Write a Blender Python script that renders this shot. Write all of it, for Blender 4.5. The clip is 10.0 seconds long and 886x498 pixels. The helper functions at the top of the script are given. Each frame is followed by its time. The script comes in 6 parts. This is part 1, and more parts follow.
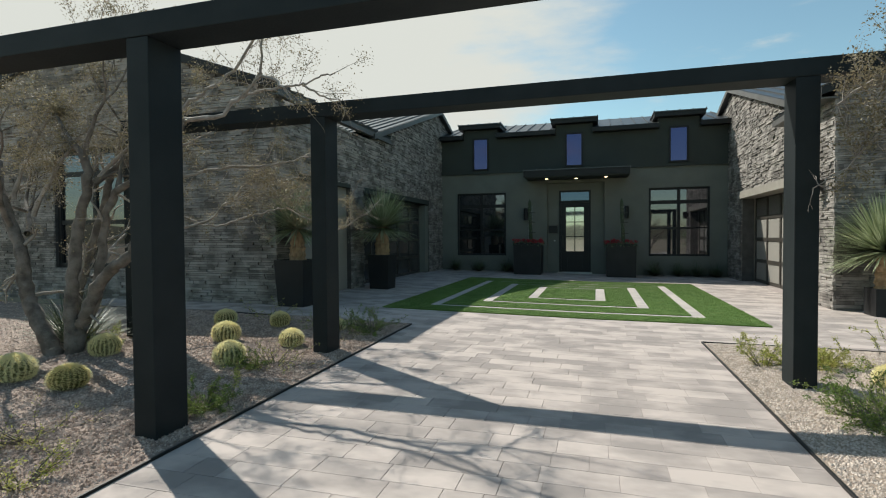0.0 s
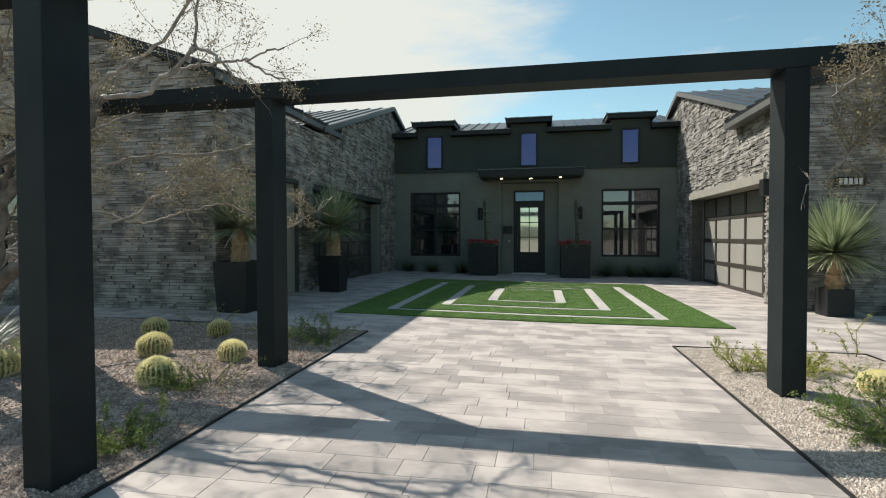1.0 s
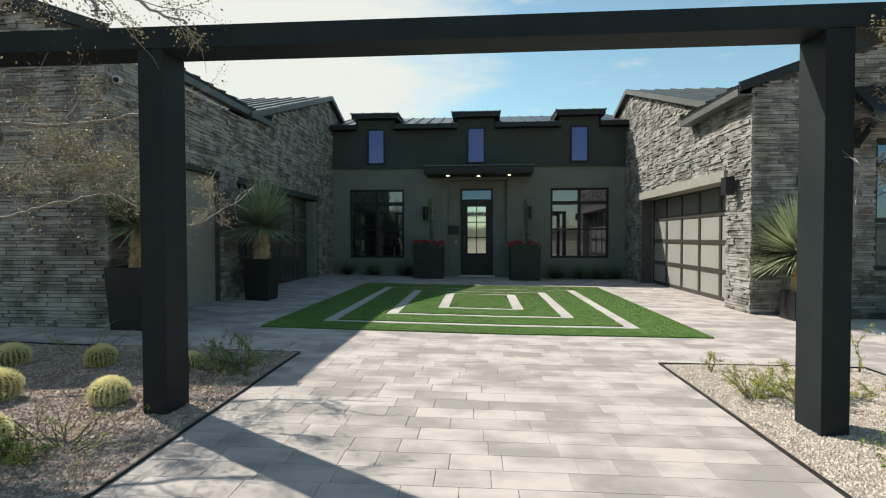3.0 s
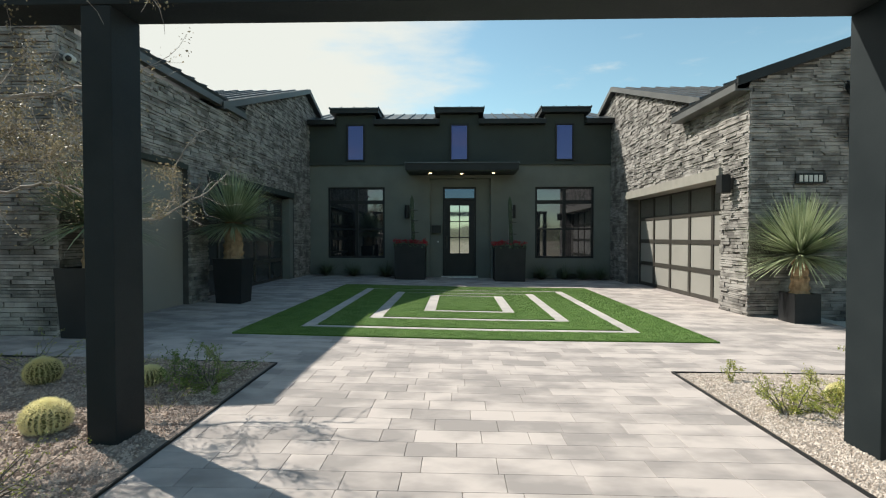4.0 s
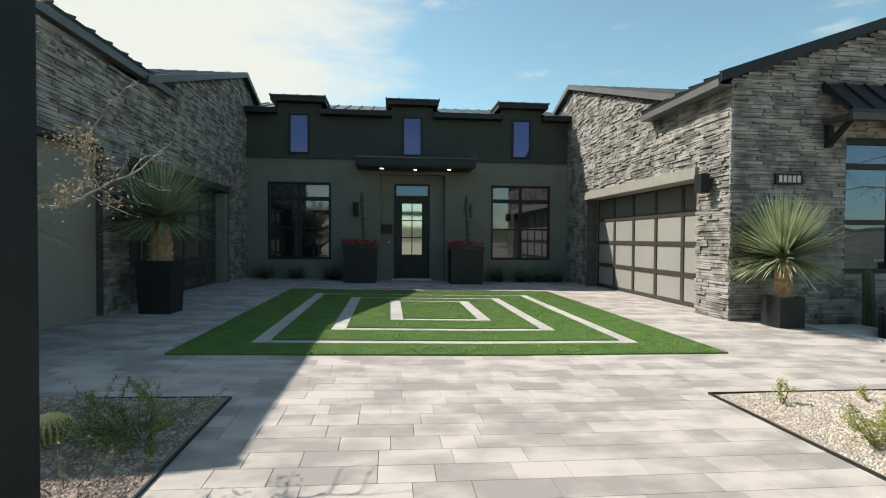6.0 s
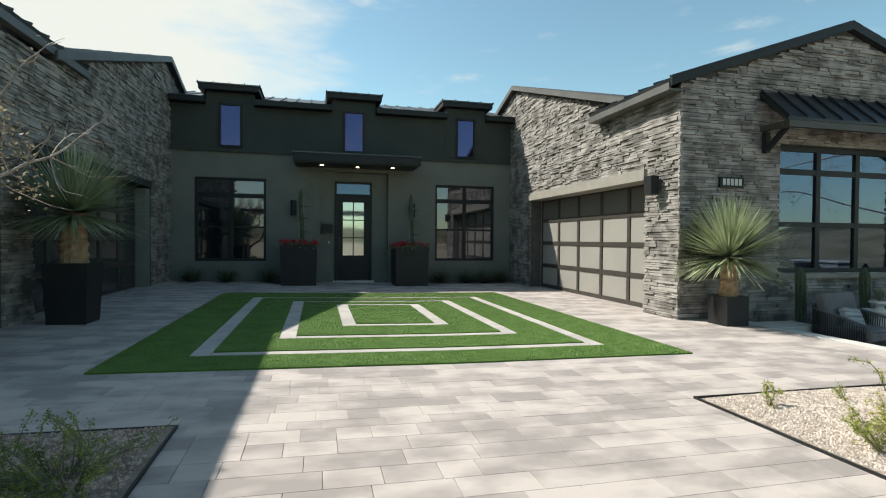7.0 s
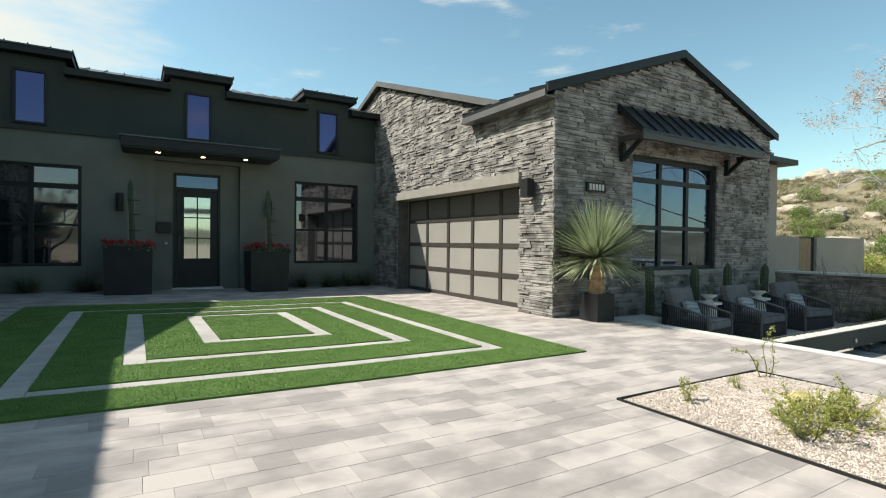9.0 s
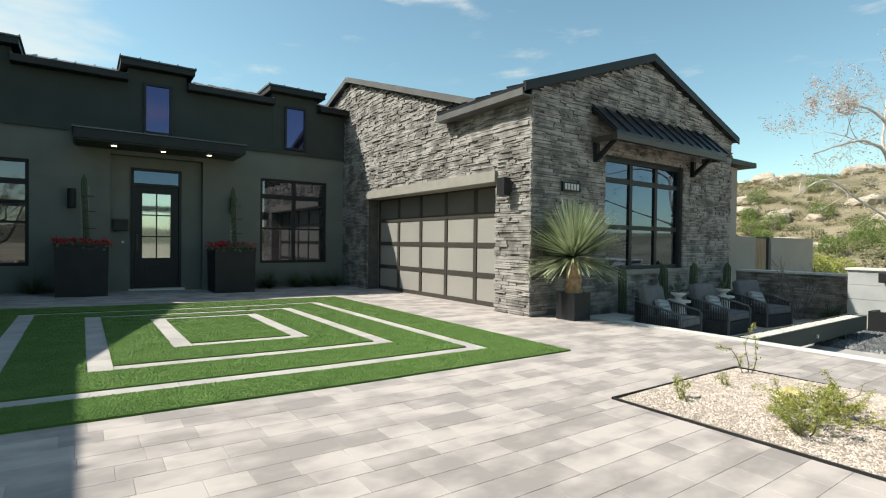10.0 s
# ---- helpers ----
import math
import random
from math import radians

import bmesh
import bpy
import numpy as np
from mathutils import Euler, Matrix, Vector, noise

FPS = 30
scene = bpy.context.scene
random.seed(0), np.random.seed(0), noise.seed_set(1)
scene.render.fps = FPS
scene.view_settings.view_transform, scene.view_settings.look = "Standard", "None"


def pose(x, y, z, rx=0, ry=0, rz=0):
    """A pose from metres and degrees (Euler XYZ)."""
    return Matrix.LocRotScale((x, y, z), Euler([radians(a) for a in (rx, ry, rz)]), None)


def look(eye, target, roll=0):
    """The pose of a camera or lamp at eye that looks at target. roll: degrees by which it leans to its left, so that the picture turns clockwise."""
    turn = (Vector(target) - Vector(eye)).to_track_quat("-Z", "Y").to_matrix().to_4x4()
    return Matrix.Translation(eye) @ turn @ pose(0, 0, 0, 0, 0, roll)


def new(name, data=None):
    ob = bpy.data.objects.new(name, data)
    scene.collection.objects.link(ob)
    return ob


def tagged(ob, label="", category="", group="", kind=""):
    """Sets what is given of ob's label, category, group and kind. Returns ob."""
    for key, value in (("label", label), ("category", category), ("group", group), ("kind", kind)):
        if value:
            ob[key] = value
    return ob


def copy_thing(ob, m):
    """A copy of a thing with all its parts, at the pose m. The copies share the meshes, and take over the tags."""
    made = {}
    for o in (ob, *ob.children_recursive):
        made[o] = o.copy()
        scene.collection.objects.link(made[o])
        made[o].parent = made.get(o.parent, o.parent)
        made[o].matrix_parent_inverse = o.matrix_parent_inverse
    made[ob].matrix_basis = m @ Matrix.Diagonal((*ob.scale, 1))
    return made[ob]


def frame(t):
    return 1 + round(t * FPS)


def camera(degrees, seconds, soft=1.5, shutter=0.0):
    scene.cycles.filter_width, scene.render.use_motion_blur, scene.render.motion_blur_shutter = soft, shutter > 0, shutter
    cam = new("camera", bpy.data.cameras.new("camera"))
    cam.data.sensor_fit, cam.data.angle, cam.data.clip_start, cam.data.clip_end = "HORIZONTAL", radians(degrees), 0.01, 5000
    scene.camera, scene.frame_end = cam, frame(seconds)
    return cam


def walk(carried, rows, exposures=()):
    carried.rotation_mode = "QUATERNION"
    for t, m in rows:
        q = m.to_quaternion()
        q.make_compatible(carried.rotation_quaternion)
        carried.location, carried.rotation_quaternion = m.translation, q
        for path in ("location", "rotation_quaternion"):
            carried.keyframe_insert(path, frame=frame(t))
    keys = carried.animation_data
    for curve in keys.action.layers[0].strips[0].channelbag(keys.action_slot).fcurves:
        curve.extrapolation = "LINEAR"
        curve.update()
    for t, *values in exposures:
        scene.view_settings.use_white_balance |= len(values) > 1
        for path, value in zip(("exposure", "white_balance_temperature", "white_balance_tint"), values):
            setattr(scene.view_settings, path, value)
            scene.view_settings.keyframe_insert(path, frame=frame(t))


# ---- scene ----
cam = camera(81.9, 10.0, soft=1.12)
PATH = [
    (0, (0.187, 0.197, 1.338), (-0.388, 2.112, 1.289), -0.4),
    (0.5, (0.042, 0.427, 1.345), (-0.418, 2.373, 1.296), -0.4),
    (1, (-0.104, 0.667, 1.326), (-0.484, 2.63, 1.278), -0.2),
    (1.5, (-0.195, 0.931, 1.335), (-0.499, 2.907, 1.287), -0.3),
    (2, (-0.262, 1.207, 1.32), (-0.495, 3.193, 1.272), -0.2),
    (2.5, (-0.328, 1.473, 1.336), (-0.516, 3.464, 1.288), -0.2),
    (4, (-0.63, 2.242, 1.297), (-0.684, 4.241, 1.252), 0.0),
    (4.5, (-0.737, 2.498, 1.316), (-0.744, 4.498, 1.271), 0.0),
    (5, (-0.891, 2.724, 1.297), (-0.846, 4.723, 1.254), 0.2),
    (6.5, (-1.371, 3.451, 1.271), (-1.048, 5.424, 1.232), 0.4),
    (7, (-1.535, 3.664, 1.264), (-1.061, 5.607, 1.228), 0.5),
    (7.5, (-1.671, 3.84, 1.277), (-0.996, 5.722, 1.243), 0.6),
    (8, (-1.75, 4.038, 1.268), (-0.896, 5.846, 1.237), 0.6),
    (8.5, (-1.812, 4.239, 1.271), (-0.846, 5.99, 1.243), 0.6),
    (9, (-1.893, 4.409, 1.244), (-0.862, 6.122, 1.22), 0.6),
    (9.5, (-1.979, 4.549, 1.24), (-0.875, 6.216, 1.217), 0.7),
    (10, (-2.045, 4.656, 1.227), (-0.888, 6.288, 1.204), 0.7),
]
walk(cam, [(t, look(eye, target, roll)) for t, eye, target, roll in PATH],
     exposures=[(0.0, 0.26, 6490, 3), (1.0, 0.44, 6490, 3), (2.5, 0.50, 6490, 3), (10.0, 0.58, 6470, 2)])

# ---- world, sun, exposure ----
SUN = Vector((-0.80, 0.50, 1.0)).normalized()
SUN_EL = math.asin(SUN.z)
SUN_ROT = math.atan2(SUN.x, SUN.y)
world = bpy.data.worlds.new("sky")
scene.world = world
world.use_nodes = True
wn, wl = world.node_tree.nodes, world.node_tree.links
wn.clear()
w_out = wn.new("ShaderNodeOutputWorld")
w_bg = wn.new("ShaderNodeBackground")
w_bg.inputs["Strength"].default_value = 0.10
w_sky = wn.new("ShaderNodeTexSky")
w_sky.sky_type = "NISHITA"
w_sky.sun_disc = False
w_sky.sun_elevation = SUN_EL
w_sky.sun_rotation = SUN_ROT
w_sky.dust_density = 0.5
w_sky.ozone_density = 0.0
w_co = wn.new("ShaderNodeTexCoord")
w_map = wn.new("ShaderNodeMapping")
w_map.inputs["Scale"].default_value = (1.0, 1.6, 3.6)
w_map.inputs["Rotation"].default_value = (0.2, 0.1, 0.5)
w_noise = wn.new("ShaderNodeTexNoise")
w_noise.inputs["Scale"].default_value = 1.9
w_noise.inputs["Detail"].default_value = 9.0
w_noise.inputs["Roughness"].default_value = 0.58
w_dot = wn.new("ShaderNodeVectorMath")
w_dot.operation = "DOT_PRODUCT"
w_dot.inputs[1].default_value = SUN
w_near = wn.new("ShaderNodeMapRange")
w_near.inputs["From Min"].default_value = 0.52
w_near.inputs["From Max"].default_value = 0.76
w_near.inputs["To Max"].default_value = 0.42
w_add = wn.new("ShaderNodeMath")
w_ramp = wn.new("ShaderNodeMapRange")
w_ramp.interpolation_type = "SMOOTHSTEP"
w_ramp.inputs["From Min"].default_value = 0.555
w_ramp.inputs["From Max"].default_value = 0.84
w_mix = wn.new("ShaderNodeMix")
w_mix.data_type = "RGBA"
w_mix.inputs["B"].default_value = (6.2, 6.1, 5.85, 1)
wl.new(w_co.outputs["Generated"], w_map.inputs["Vector"])
wl.new(w_map.outputs["Vector"], w_noise.inputs["Vector"])
wl.new(w_co.outputs["Generated"], w_dot.inputs[0])
wl.new(w_dot.outputs["Value"], w_near.inputs["Value"])
wl.new(w_noise.outputs["Fac"], w_add.inputs[0])
wl.new(w_near.outputs["Result"], w_add.inputs[1])
wl.new(w_add.outputs["Value"], w_ramp.inputs["Value"])
w_map2 = wn.new("ShaderNodeMapping")
w_map2.inputs["Scale"].default_value = (1.3, 1.0, 4.5)
w_map2.inputs["Rotation"].default_value = (0.0, 0.25, -0.5)
w_wisp = wn.new("ShaderNodeTexNoise")
w_wisp.inputs["Scale"].default_value = 4.2
w_wisp.inputs["Detail"].default_value = 8.0
w_wisp.inputs["Roughness"].default_value = 0.55
w_wr = wn.new("ShaderNodeMapRange")
w_wr.interpolation_type = "SMOOTHSTEP"
w_wr.inputs["From Min"].default_value = 0.55
w_wr.inputs["From Max"].default_value = 0.78
w_wr.inputs["To Max"].default_value = 0.85
w_max = wn.new("ShaderNodeMath")
w_max.operation = "MAXIMUM"
wl.new(w_co.outputs["Generated"], w_map2.inputs["Vector"])
wl.new(w_map2.outputs["Vector"], w_wisp.inputs["Vector"])
wl.new(w_wisp.outputs["Fac"], w_wr.inputs["Value"])
wl.new(w_ramp.outputs["Result"], w_max.inputs[0])
wl.new(w_wr.outputs["Result"], w_max.inputs[1])
w_sep = wn.new("ShaderNodeSeparateXYZ")
w_low = wn.new("ShaderNodeMapRange")
w_low.interpolation_type = "SMOOTHSTEP"
w_low.inputs["From Min"].default_value, w_low.inputs["From Max"].default_value = 0.44, 0.66
w_low.inputs["To Min"].default_value, w_low.inputs["To Max"].default_value = 1.0, 0.0
w_cut = wn.new("ShaderNodeMath")
w_cut.operation = "MULTIPLY"
wl.new(w_co.outputs["Generated"], w_sep.inputs["Vector"])
wl.new(w_sep.outputs["Z"], w_low.inputs["Value"])
wl.new(w_max.outputs["Value"], w_cut.inputs[0])
wl.new(w_low.outputs["Result"], w_cut.inputs[1])
wl.new(w_cut.outputs["Value"], w_mix.inputs["Factor"])
w_tint = wn.new("ShaderNodeMix")
w_tint.data_type, w_tint.blend_type = "RGBA", "MULTIPLY"
w_tint.inputs["Factor"].default_value = 1.0
w_tint.inputs["B"].default_value = (1.12, 1.26, 1.13, 1)
wl.new(w_sky.outputs["Color"], w_tint.inputs["A"])
wl.new(w_tint.outputs["Result"], w_mix.inputs["A"])
wl.new(w_mix.outputs["Result"], w_bg.inputs["Color"])
wl.new(w_bg.outputs["Background"], w_out.inputs["Surface"])

sun = new("sun", bpy.data.lights.new("sun", "SUN"))
sun.data.energy, sun.data.angle, sun.data.color = 5.0, radians(0.55), (1.0, 0.935, 0.87)
sun.matrix_world = look(SUN * 50, (0, 0, 0))


# ---- materials ----
def material(name, colour, rough=0.7, metal=0.0, second=None, scale=6.0, fine=60.0, bump=0.2, dist=0.01, per=0.0, by="island", spec=None, stretch=(1, 1, 1)):
    """A surface with colour variation at two scales, relief, and variation from piece to piece."""
    m = bpy.data.materials.new(name)
    m.use_nodes = True
    n, l = m.node_tree.nodes, m.node_tree.links
    b = n["Principled BSDF"]
    b.inputs["Metallic"].default_value = metal
    b.inputs["Specular IOR Level"].default_value = spec if spec is not None else (0.18 if rough >= 0.7 else 0.4)
    co = n.new("ShaderNodeTexCoord")
    mp = n.new("ShaderNodeMapping")
    mp.inputs["Scale"].default_value = stretch
    if by == "object":
        geo = n.new("ShaderNodeNewGeometry")
        l.new(geo.outputs["Position"], mp.inputs["Vector"])
    else:
        l.new(co.outputs["Object"], mp.inputs["Vector"])
    big, small = n.new("ShaderNodeTexNoise"), n.new("ShaderNodeTexNoise")
    for t, s, d in ((big, scale, 4), (small, fine, 3)):
        t.inputs["Scale"].default_value = s
        t.inputs["Detail"].default_value = d
        l.new(mp.outputs["Vector"], t.inputs["Vector"])
    c2 = second or tuple(c * 0.72 for c in colour)
    ramp = n.new("ShaderNodeMapRange")
    ramp.inputs["From Min"].default_value, ramp.inputs["From Max"].default_value = 0.35, 0.65
    mix = n.new("ShaderNodeMix")
    mix.data_type = "RGBA"
    mix.inputs["A"].default_value, mix.inputs["B"].default_value = (*colour, 1), (*c2, 1)
    l.new(big.outputs["Fac"], ramp.inputs["Value"])
    l.new(mix.outputs["Result"], b.inputs["Base Color"])
    grain = n.new("ShaderNodeMapRange")
    grain.inputs["To Min"].default_value, grain.inputs["To Max"].default_value = -0.25, 0.25
    l.new(small.outputs["Fac"], grain.inputs["Value"])
    add = n.new("ShaderNodeMath")
    l.new(ramp.outputs["Result"], add.inputs[0])
    l.new(grain.outputs["Result"], add.inputs[1])
    if per:
        rnd = n.new("ShaderNodeObjectInfo" if by == "object" else "ShaderNodeNewGeometry")
        sock = rnd.outputs["Random" if by == "object" else "Random Per Island"]
        pr = n.new("ShaderNodeMapRange")
        pr.inputs["To Min"].default_value, pr.inputs["To Max"].default_value = -per, per
        l.new(sock, pr.inputs["Value"])
        add2 = n.new("ShaderNodeMath")
        add2.use_clamp = True
        l.new(add.outputs["Value"], add2.inputs[0])
        l.new(pr.outputs["Result"], add2.inputs[1])
        l.new(add2.outputs["Value"], mix.inputs["Factor"])
    else:
        add.use_clamp = True
        l.new(add.outputs["Value"], mix.inputs["Factor"])
    rr = n.new("ShaderNodeMapRange")
    rr.inputs["To Min"].default_value, rr.inputs["To Max"].default_value = max(0.02, rough - 0.1), min(1, rough + 0.1)
    l.new(small.outputs["Fac"], rr.inputs["Value"])
    l.new(rr.outputs["Result"], b.inputs["Roughness"])
    if bump:
        bp = n.new("ShaderNodeBump")
        bp.inputs["Strength"].default_value, bp.inputs["Distance"].default_value = bump, dist
        l.new(small.outputs["Fac"], bp.inputs["Height"])
        l.new(bp.outputs["Normal"], b.inputs["Normal"])
    return m


def leaf_material(name, colour, second, rough=0.6, per=0.6, through_light=0.45):
    """A thin leaf that lets part of the light through."""
    m = material(name, colour, rough, second=second, scale=3, fine=30, bump=0, per=per)
    n, l = m.node_tree.nodes, m.node_tree.links
    b = n["Principled BSDF"]
    tr = n.new("ShaderNodeBsdfTranslucent")
    l.new(b.inputs["Base Color"].links[0].from_socket, tr.inputs["Color"])
    mx_ = n.new("ShaderNodeMixShader")
    mx_.inputs["Fac"].default_value = through_light
    l.new(b.outputs["BSDF"], mx_.inputs[1])
    l.new(tr.outputs["BSDF"], mx_.inputs[2])
    l.new(mx_.outputs["Shader"], n["Material Output"].inputs["Surface"])
    return m


def glass_material(name, tint, rough=0.02, mixing=0.92, sheen=(0.50, 0.68, 1.0)):
    """Dark reflecting window glass: a thin pane that lets a little through."""
    m = bpy.data.materials.new(name)
    m.use_nodes = True
    n, l = m.node_tree.nodes, m.node_tree.links
    b = n["Principled BSDF"]
    b.inputs["Base Color"].default_value = (*tint, 1)
    b.inputs["Roughness"].default_value = rough
    b.inputs["IOR"].default_value = 1.9
    b.inputs["Specular IOR Level"].default_value = 0.9
    b.inputs["Specular Tint"].default_value = (*sheen, 1)
    tr = n.new("ShaderNodeBsdfTransparent")
    tr.inputs["Color"].default_value = (0.75, 0.8, 0.8, 1)
    mx = n.new("ShaderNodeMixShader")
    mx.inputs["Fac"].default_value = mixing
    l.new(tr.outputs["BSDF"], mx.inputs[1])
    l.new(b.outputs["BSDF"], mx.inputs[2])
    l.new(mx.outputs["Shader"], n["Material Output"].inputs["Surface"])
    return m


def glow(name, colour, strength):
    m = bpy.data.materials.new(name)
    m.use_nodes = True
    b = m.node_tree.nodes["Principled BSDF"]
    b.inputs["Base Color"].default_value = (*colour, 1)
    b.inputs["Emission Color"].default_value = (*colour, 1)
    b.inputs["Emission Strength"].default_value = strength
    return m


DOORGLASS = bpy.data.materials.new("bright door glass")
DOORGLASS.use_nodes = True
_d = DOORGLASS.node_tree.nodes["Principled BSDF"]
_d.inputs["Base Color"].default_value = (0.52, 0.56, 0.57, 1)
_d.inputs["Metallic"].default_value = 0.85
_d.inputs["Roughness"].default_value = 0.04
STONE = material("ledge stone", (0.368, 0.338, 0.312), 0.85, second=(0.140, 0.127, 0.117), scale=3, fine=45, bump=0.6, dist=0.015, per=0.40)
STONE_P = material("ledge stone piece", (0.368, 0.338, 0.312), 0.85, second=(0.140, 0.127, 0.117), scale=3, fine=45, bump=0.6, dist=0.015, per=0.40, by="object")
MORTAR = material("dark joint", (0.10, 0.095, 0.09), 0.95)
STUCCO = material("taupe stucco", (0.175, 0.18, 0.157), 0.9, second=(0.152, 0.156, 0.137), scale=1.5, fine=120, bump=0.35, dist=0.006)
STUCCO_TAN = material("tan stucco", (0.36, 0.32, 0.28), 0.9, scale=1.2, fine=120, bump=0.3, second=(0.33, 0.29, 0.255))
DARKBAND = material("charcoal board", (0.053, 0.060, 0.054), 0.75, second=(0.044, 0.050, 0.045), scale=1.0, fine=80, bump=0.15)
BLACK = material("black metal paint", (0.013, 0.0135, 0.014), 0.5, second=(0.018, 0.0185, 0.019), scale=2, fine=150, bump=0.06, dist=0.002, spec=0.3)
PERGOLA = material("charcoal steel", (0.011, 0.0155, 0.0175), 0.6, second=(0.017, 0.022, 0.024), scale=3, fine=90, bump=0.08, dist=0.003, spec=0.2)
TRIM = material("warm grey trim", (0.30, 0.275, 0.24), 0.85, second=(0.26, 0.24, 0.21), scale=4, fine=90, bump=0.25)
ROOF = material("standing seam metal", (0.10, 0.105, 0.11), 0.38, metal=0.6, second=(0.07, 0.075, 0.08), scale=1.2, fine=30, bump=0.05)
FASCIA = material("fascia metal", (0.11, 0.108, 0.104), 0.5, second=(0.085, 0.083, 0.08), scale=2, fine=60, bump=0.05)
PAVER = material("stone paver", (0.475, 0.411, 0.378), 0.8, second=(0.285, 0.251, 0.235), scale=2.6, fine=9, bump=0.22, dist=0.005, per=0.41, by="island", stretch=(0.8, 1.25, 1))
PAVER_P = material("stone paver piece", (0.475, 0.411, 0.378), 0.8, second=(0.285, 0.251, 0.235), scale=2.6, fine=9, bump=0.22, dist=0.005, per=0.41, by="object", stretch=(0.8, 1.25, 1))
STRIP = material("pale paver", (0.47, 0.425, 0.395), 0.8, second=(0.37, 0.335, 0.315), scale=3, fine=60, bump=0.2, per=0.25, by="object")
JOINT = material("joint sand", (0.40, 0.345, 0.325), 0.95)
CONCRETE = material("pale concrete", (0.62, 0.59, 0.55), 0.8, second=(0.52, 0.5, 0.47), scale=2, fine=80, bump=0.15)
TURF = material("turf", (0.085, 0.165, 0.028), 0.75, second=(0.12, 0.205, 0.042), scale=5, fine=180, bump=0.8, dist=0.02)
BLADE = material("turf blade", (0.10, 0.175, 0.035), 0.65, second=(0.20, 0.285, 0.085), scale=4, fine=60, bump=0, per=0.6)
GRAVEL = material("desert gravel", (0.34, 0.275, 0.22), 0.9, second=(0.30, 0.245, 0.205), scale=8, fine=70, bump=0.9, dist=0.02)
GRAVEL_ROSE = material("rose desert gravel", (0.36, 0.285, 0.24), 0.9, second=(0.23, 0.18, 0.155), scale=8, fine=70, bump=0.9, dist=0.02)
PEBBLE_ROSE = material("rose gravel stone", (0.53, 0.42, 0.35), 0.85, second=(0.24, 0.175, 0.14), scale=10, fine=80, bump=0.2, per=0.7)
PEBBLE = material("gravel stone", (0.59, 0.505, 0.44), 0.85, second=(0.38, 0.318, 0.27), scale=10, fine=80, bump=0.2, per=0.7)
SAND = material("desert soil", (0.36, 0.30, 0.22), 0.95, second=(0.25, 0.215, 0.15), scale=0.15, fine=3, bump=0.4, dist=0.1)
# Sheen tints put the hue of each window's sky reflection into the glass.
GLASS = glass_material("window glass", (0.012, 0.014, 0.016))
GLASS_VIOLET = glass_material("sky-tinted dormer glass", (0.012, 0.012, 0.02), sheen=(0.46, 0.47, 1.0))
GLASS_CLEAR = glass_material("clear window glass", (0.014, 0.015, 0.016), sheen=(0.86, 0.88, 1.0))
GARAGE_PANEL = material("frosted panel", (0.30, 0.282, 0.255), 0.5, second=(0.275, 0.26, 0.235), scale=1.2, fine=40, bump=0.0, spec=0.15)
BRONZE = material("dark bronze frame", (0.055, 0.048, 0.04), 0.45, second=(0.045, 0.04, 0.035), scale=3, fine=60, bump=0.04)
AWNING = material("black seam metal", (0.022, 0.024, 0.027), 0.33, metal=0.3, second=(0.016, 0.018, 0.02), scale=2, fine=40, bump=0.04)
DOOR_TAN = material("taupe door", (0.27, 0.25, 0.22), 0.7, second=(0.25, 0.23, 0.205), scale=1, fine=50, bump=0.05)


# ---- mesh tools ----
def part(name, bm, mat, parent=None, label=""):
    me = bpy.data.meshes.new(name)
    bm.to_mesh(me)
    bm.free()
    me.materials.append(mat)
    ob = new(name, me)
    if parent is not None:
        ob.parent = parent
    if label:
        ob["label"] = label
    return ob


def raw(name, verts, faces, mat, parent=None, label="", smooth=False):
    me = bpy.data.meshes.new(name)
    me.from_pydata(verts, [], faces)
    me.materials.append(mat)
    if smooth:
        me.polygons.foreach_set("use_smooth", [True] * len(me.polygons))
    ob = new(name, me)
    if parent is not None:
        ob.parent = parent
    if label:
        ob["label"] = label
    return ob


def box_in(bm, lo, hi, bevel=0.0):
    lo, hi = [min(a, b) for a, b in zip(lo, hi)], [max(a, b) for a, b in zip(lo, hi)]
    r = bmesh.ops.create_cube(bm, size=1)
    vs = r["verts"]
    for v in vs:
        v.co = Vector([(lo[i] + hi[i]) / 2 + v.co[i] * (hi[i] - lo[i]) for i in range(3)])
    if bevel:
        es = list({e for v in vs for e in v.link_edges})
        bmesh.ops.bevel(bm, geom=es, offset=bevel, segments=2, affect="EDGES", profile=0.7)


def boxes(*list_of, bevel=0.0):
    bm = bmesh.new()
    for lo, hi in list_of:
        box_in(bm, lo, hi, bevel)
    return bm


def prism(bm, outline, axis, a, b):
    """A solid with the outline (pairs) across the axis, from a to b along it."""
    def at(p, d):
        return (d, p[0], p[1]) if axis == "x" else (p[0], d, p[1])
    va = [bm.verts.new(at(p, a)) for p in outline]
    vb = [bm.verts.new(at(p, b)) for p in outline]
    fs = [bm.faces.new(va), bm.faces.new(list(reversed(vb)))]
    for i in range(len(outline)):
        j = (i + 1) % len(outline)
        fs.append(bm.faces.new((va[j], va[i], vb[i], vb[j])))
    bmesh.ops.recalc_face_normals(bm, faces=fs)


def cyl_in(bm, r1, r2, depth, m, seg=16):
    bmesh.ops.create_cone(bm, cap_ends=True, segments=seg, radius1=r1, radius2=r2, depth=depth, matrix=m)


def thing(name, at, label, category, group="", kind=""):
    ob = new(name)
    ob.location = at
    ob.empty_display_size = 0.1
    return tagged(ob, label, category, group, kind)


def setting(name, ob_or_none, label, category):
    ob = ob_or_none or new(name)
    return tagged(ob, label, category, kind="structure")


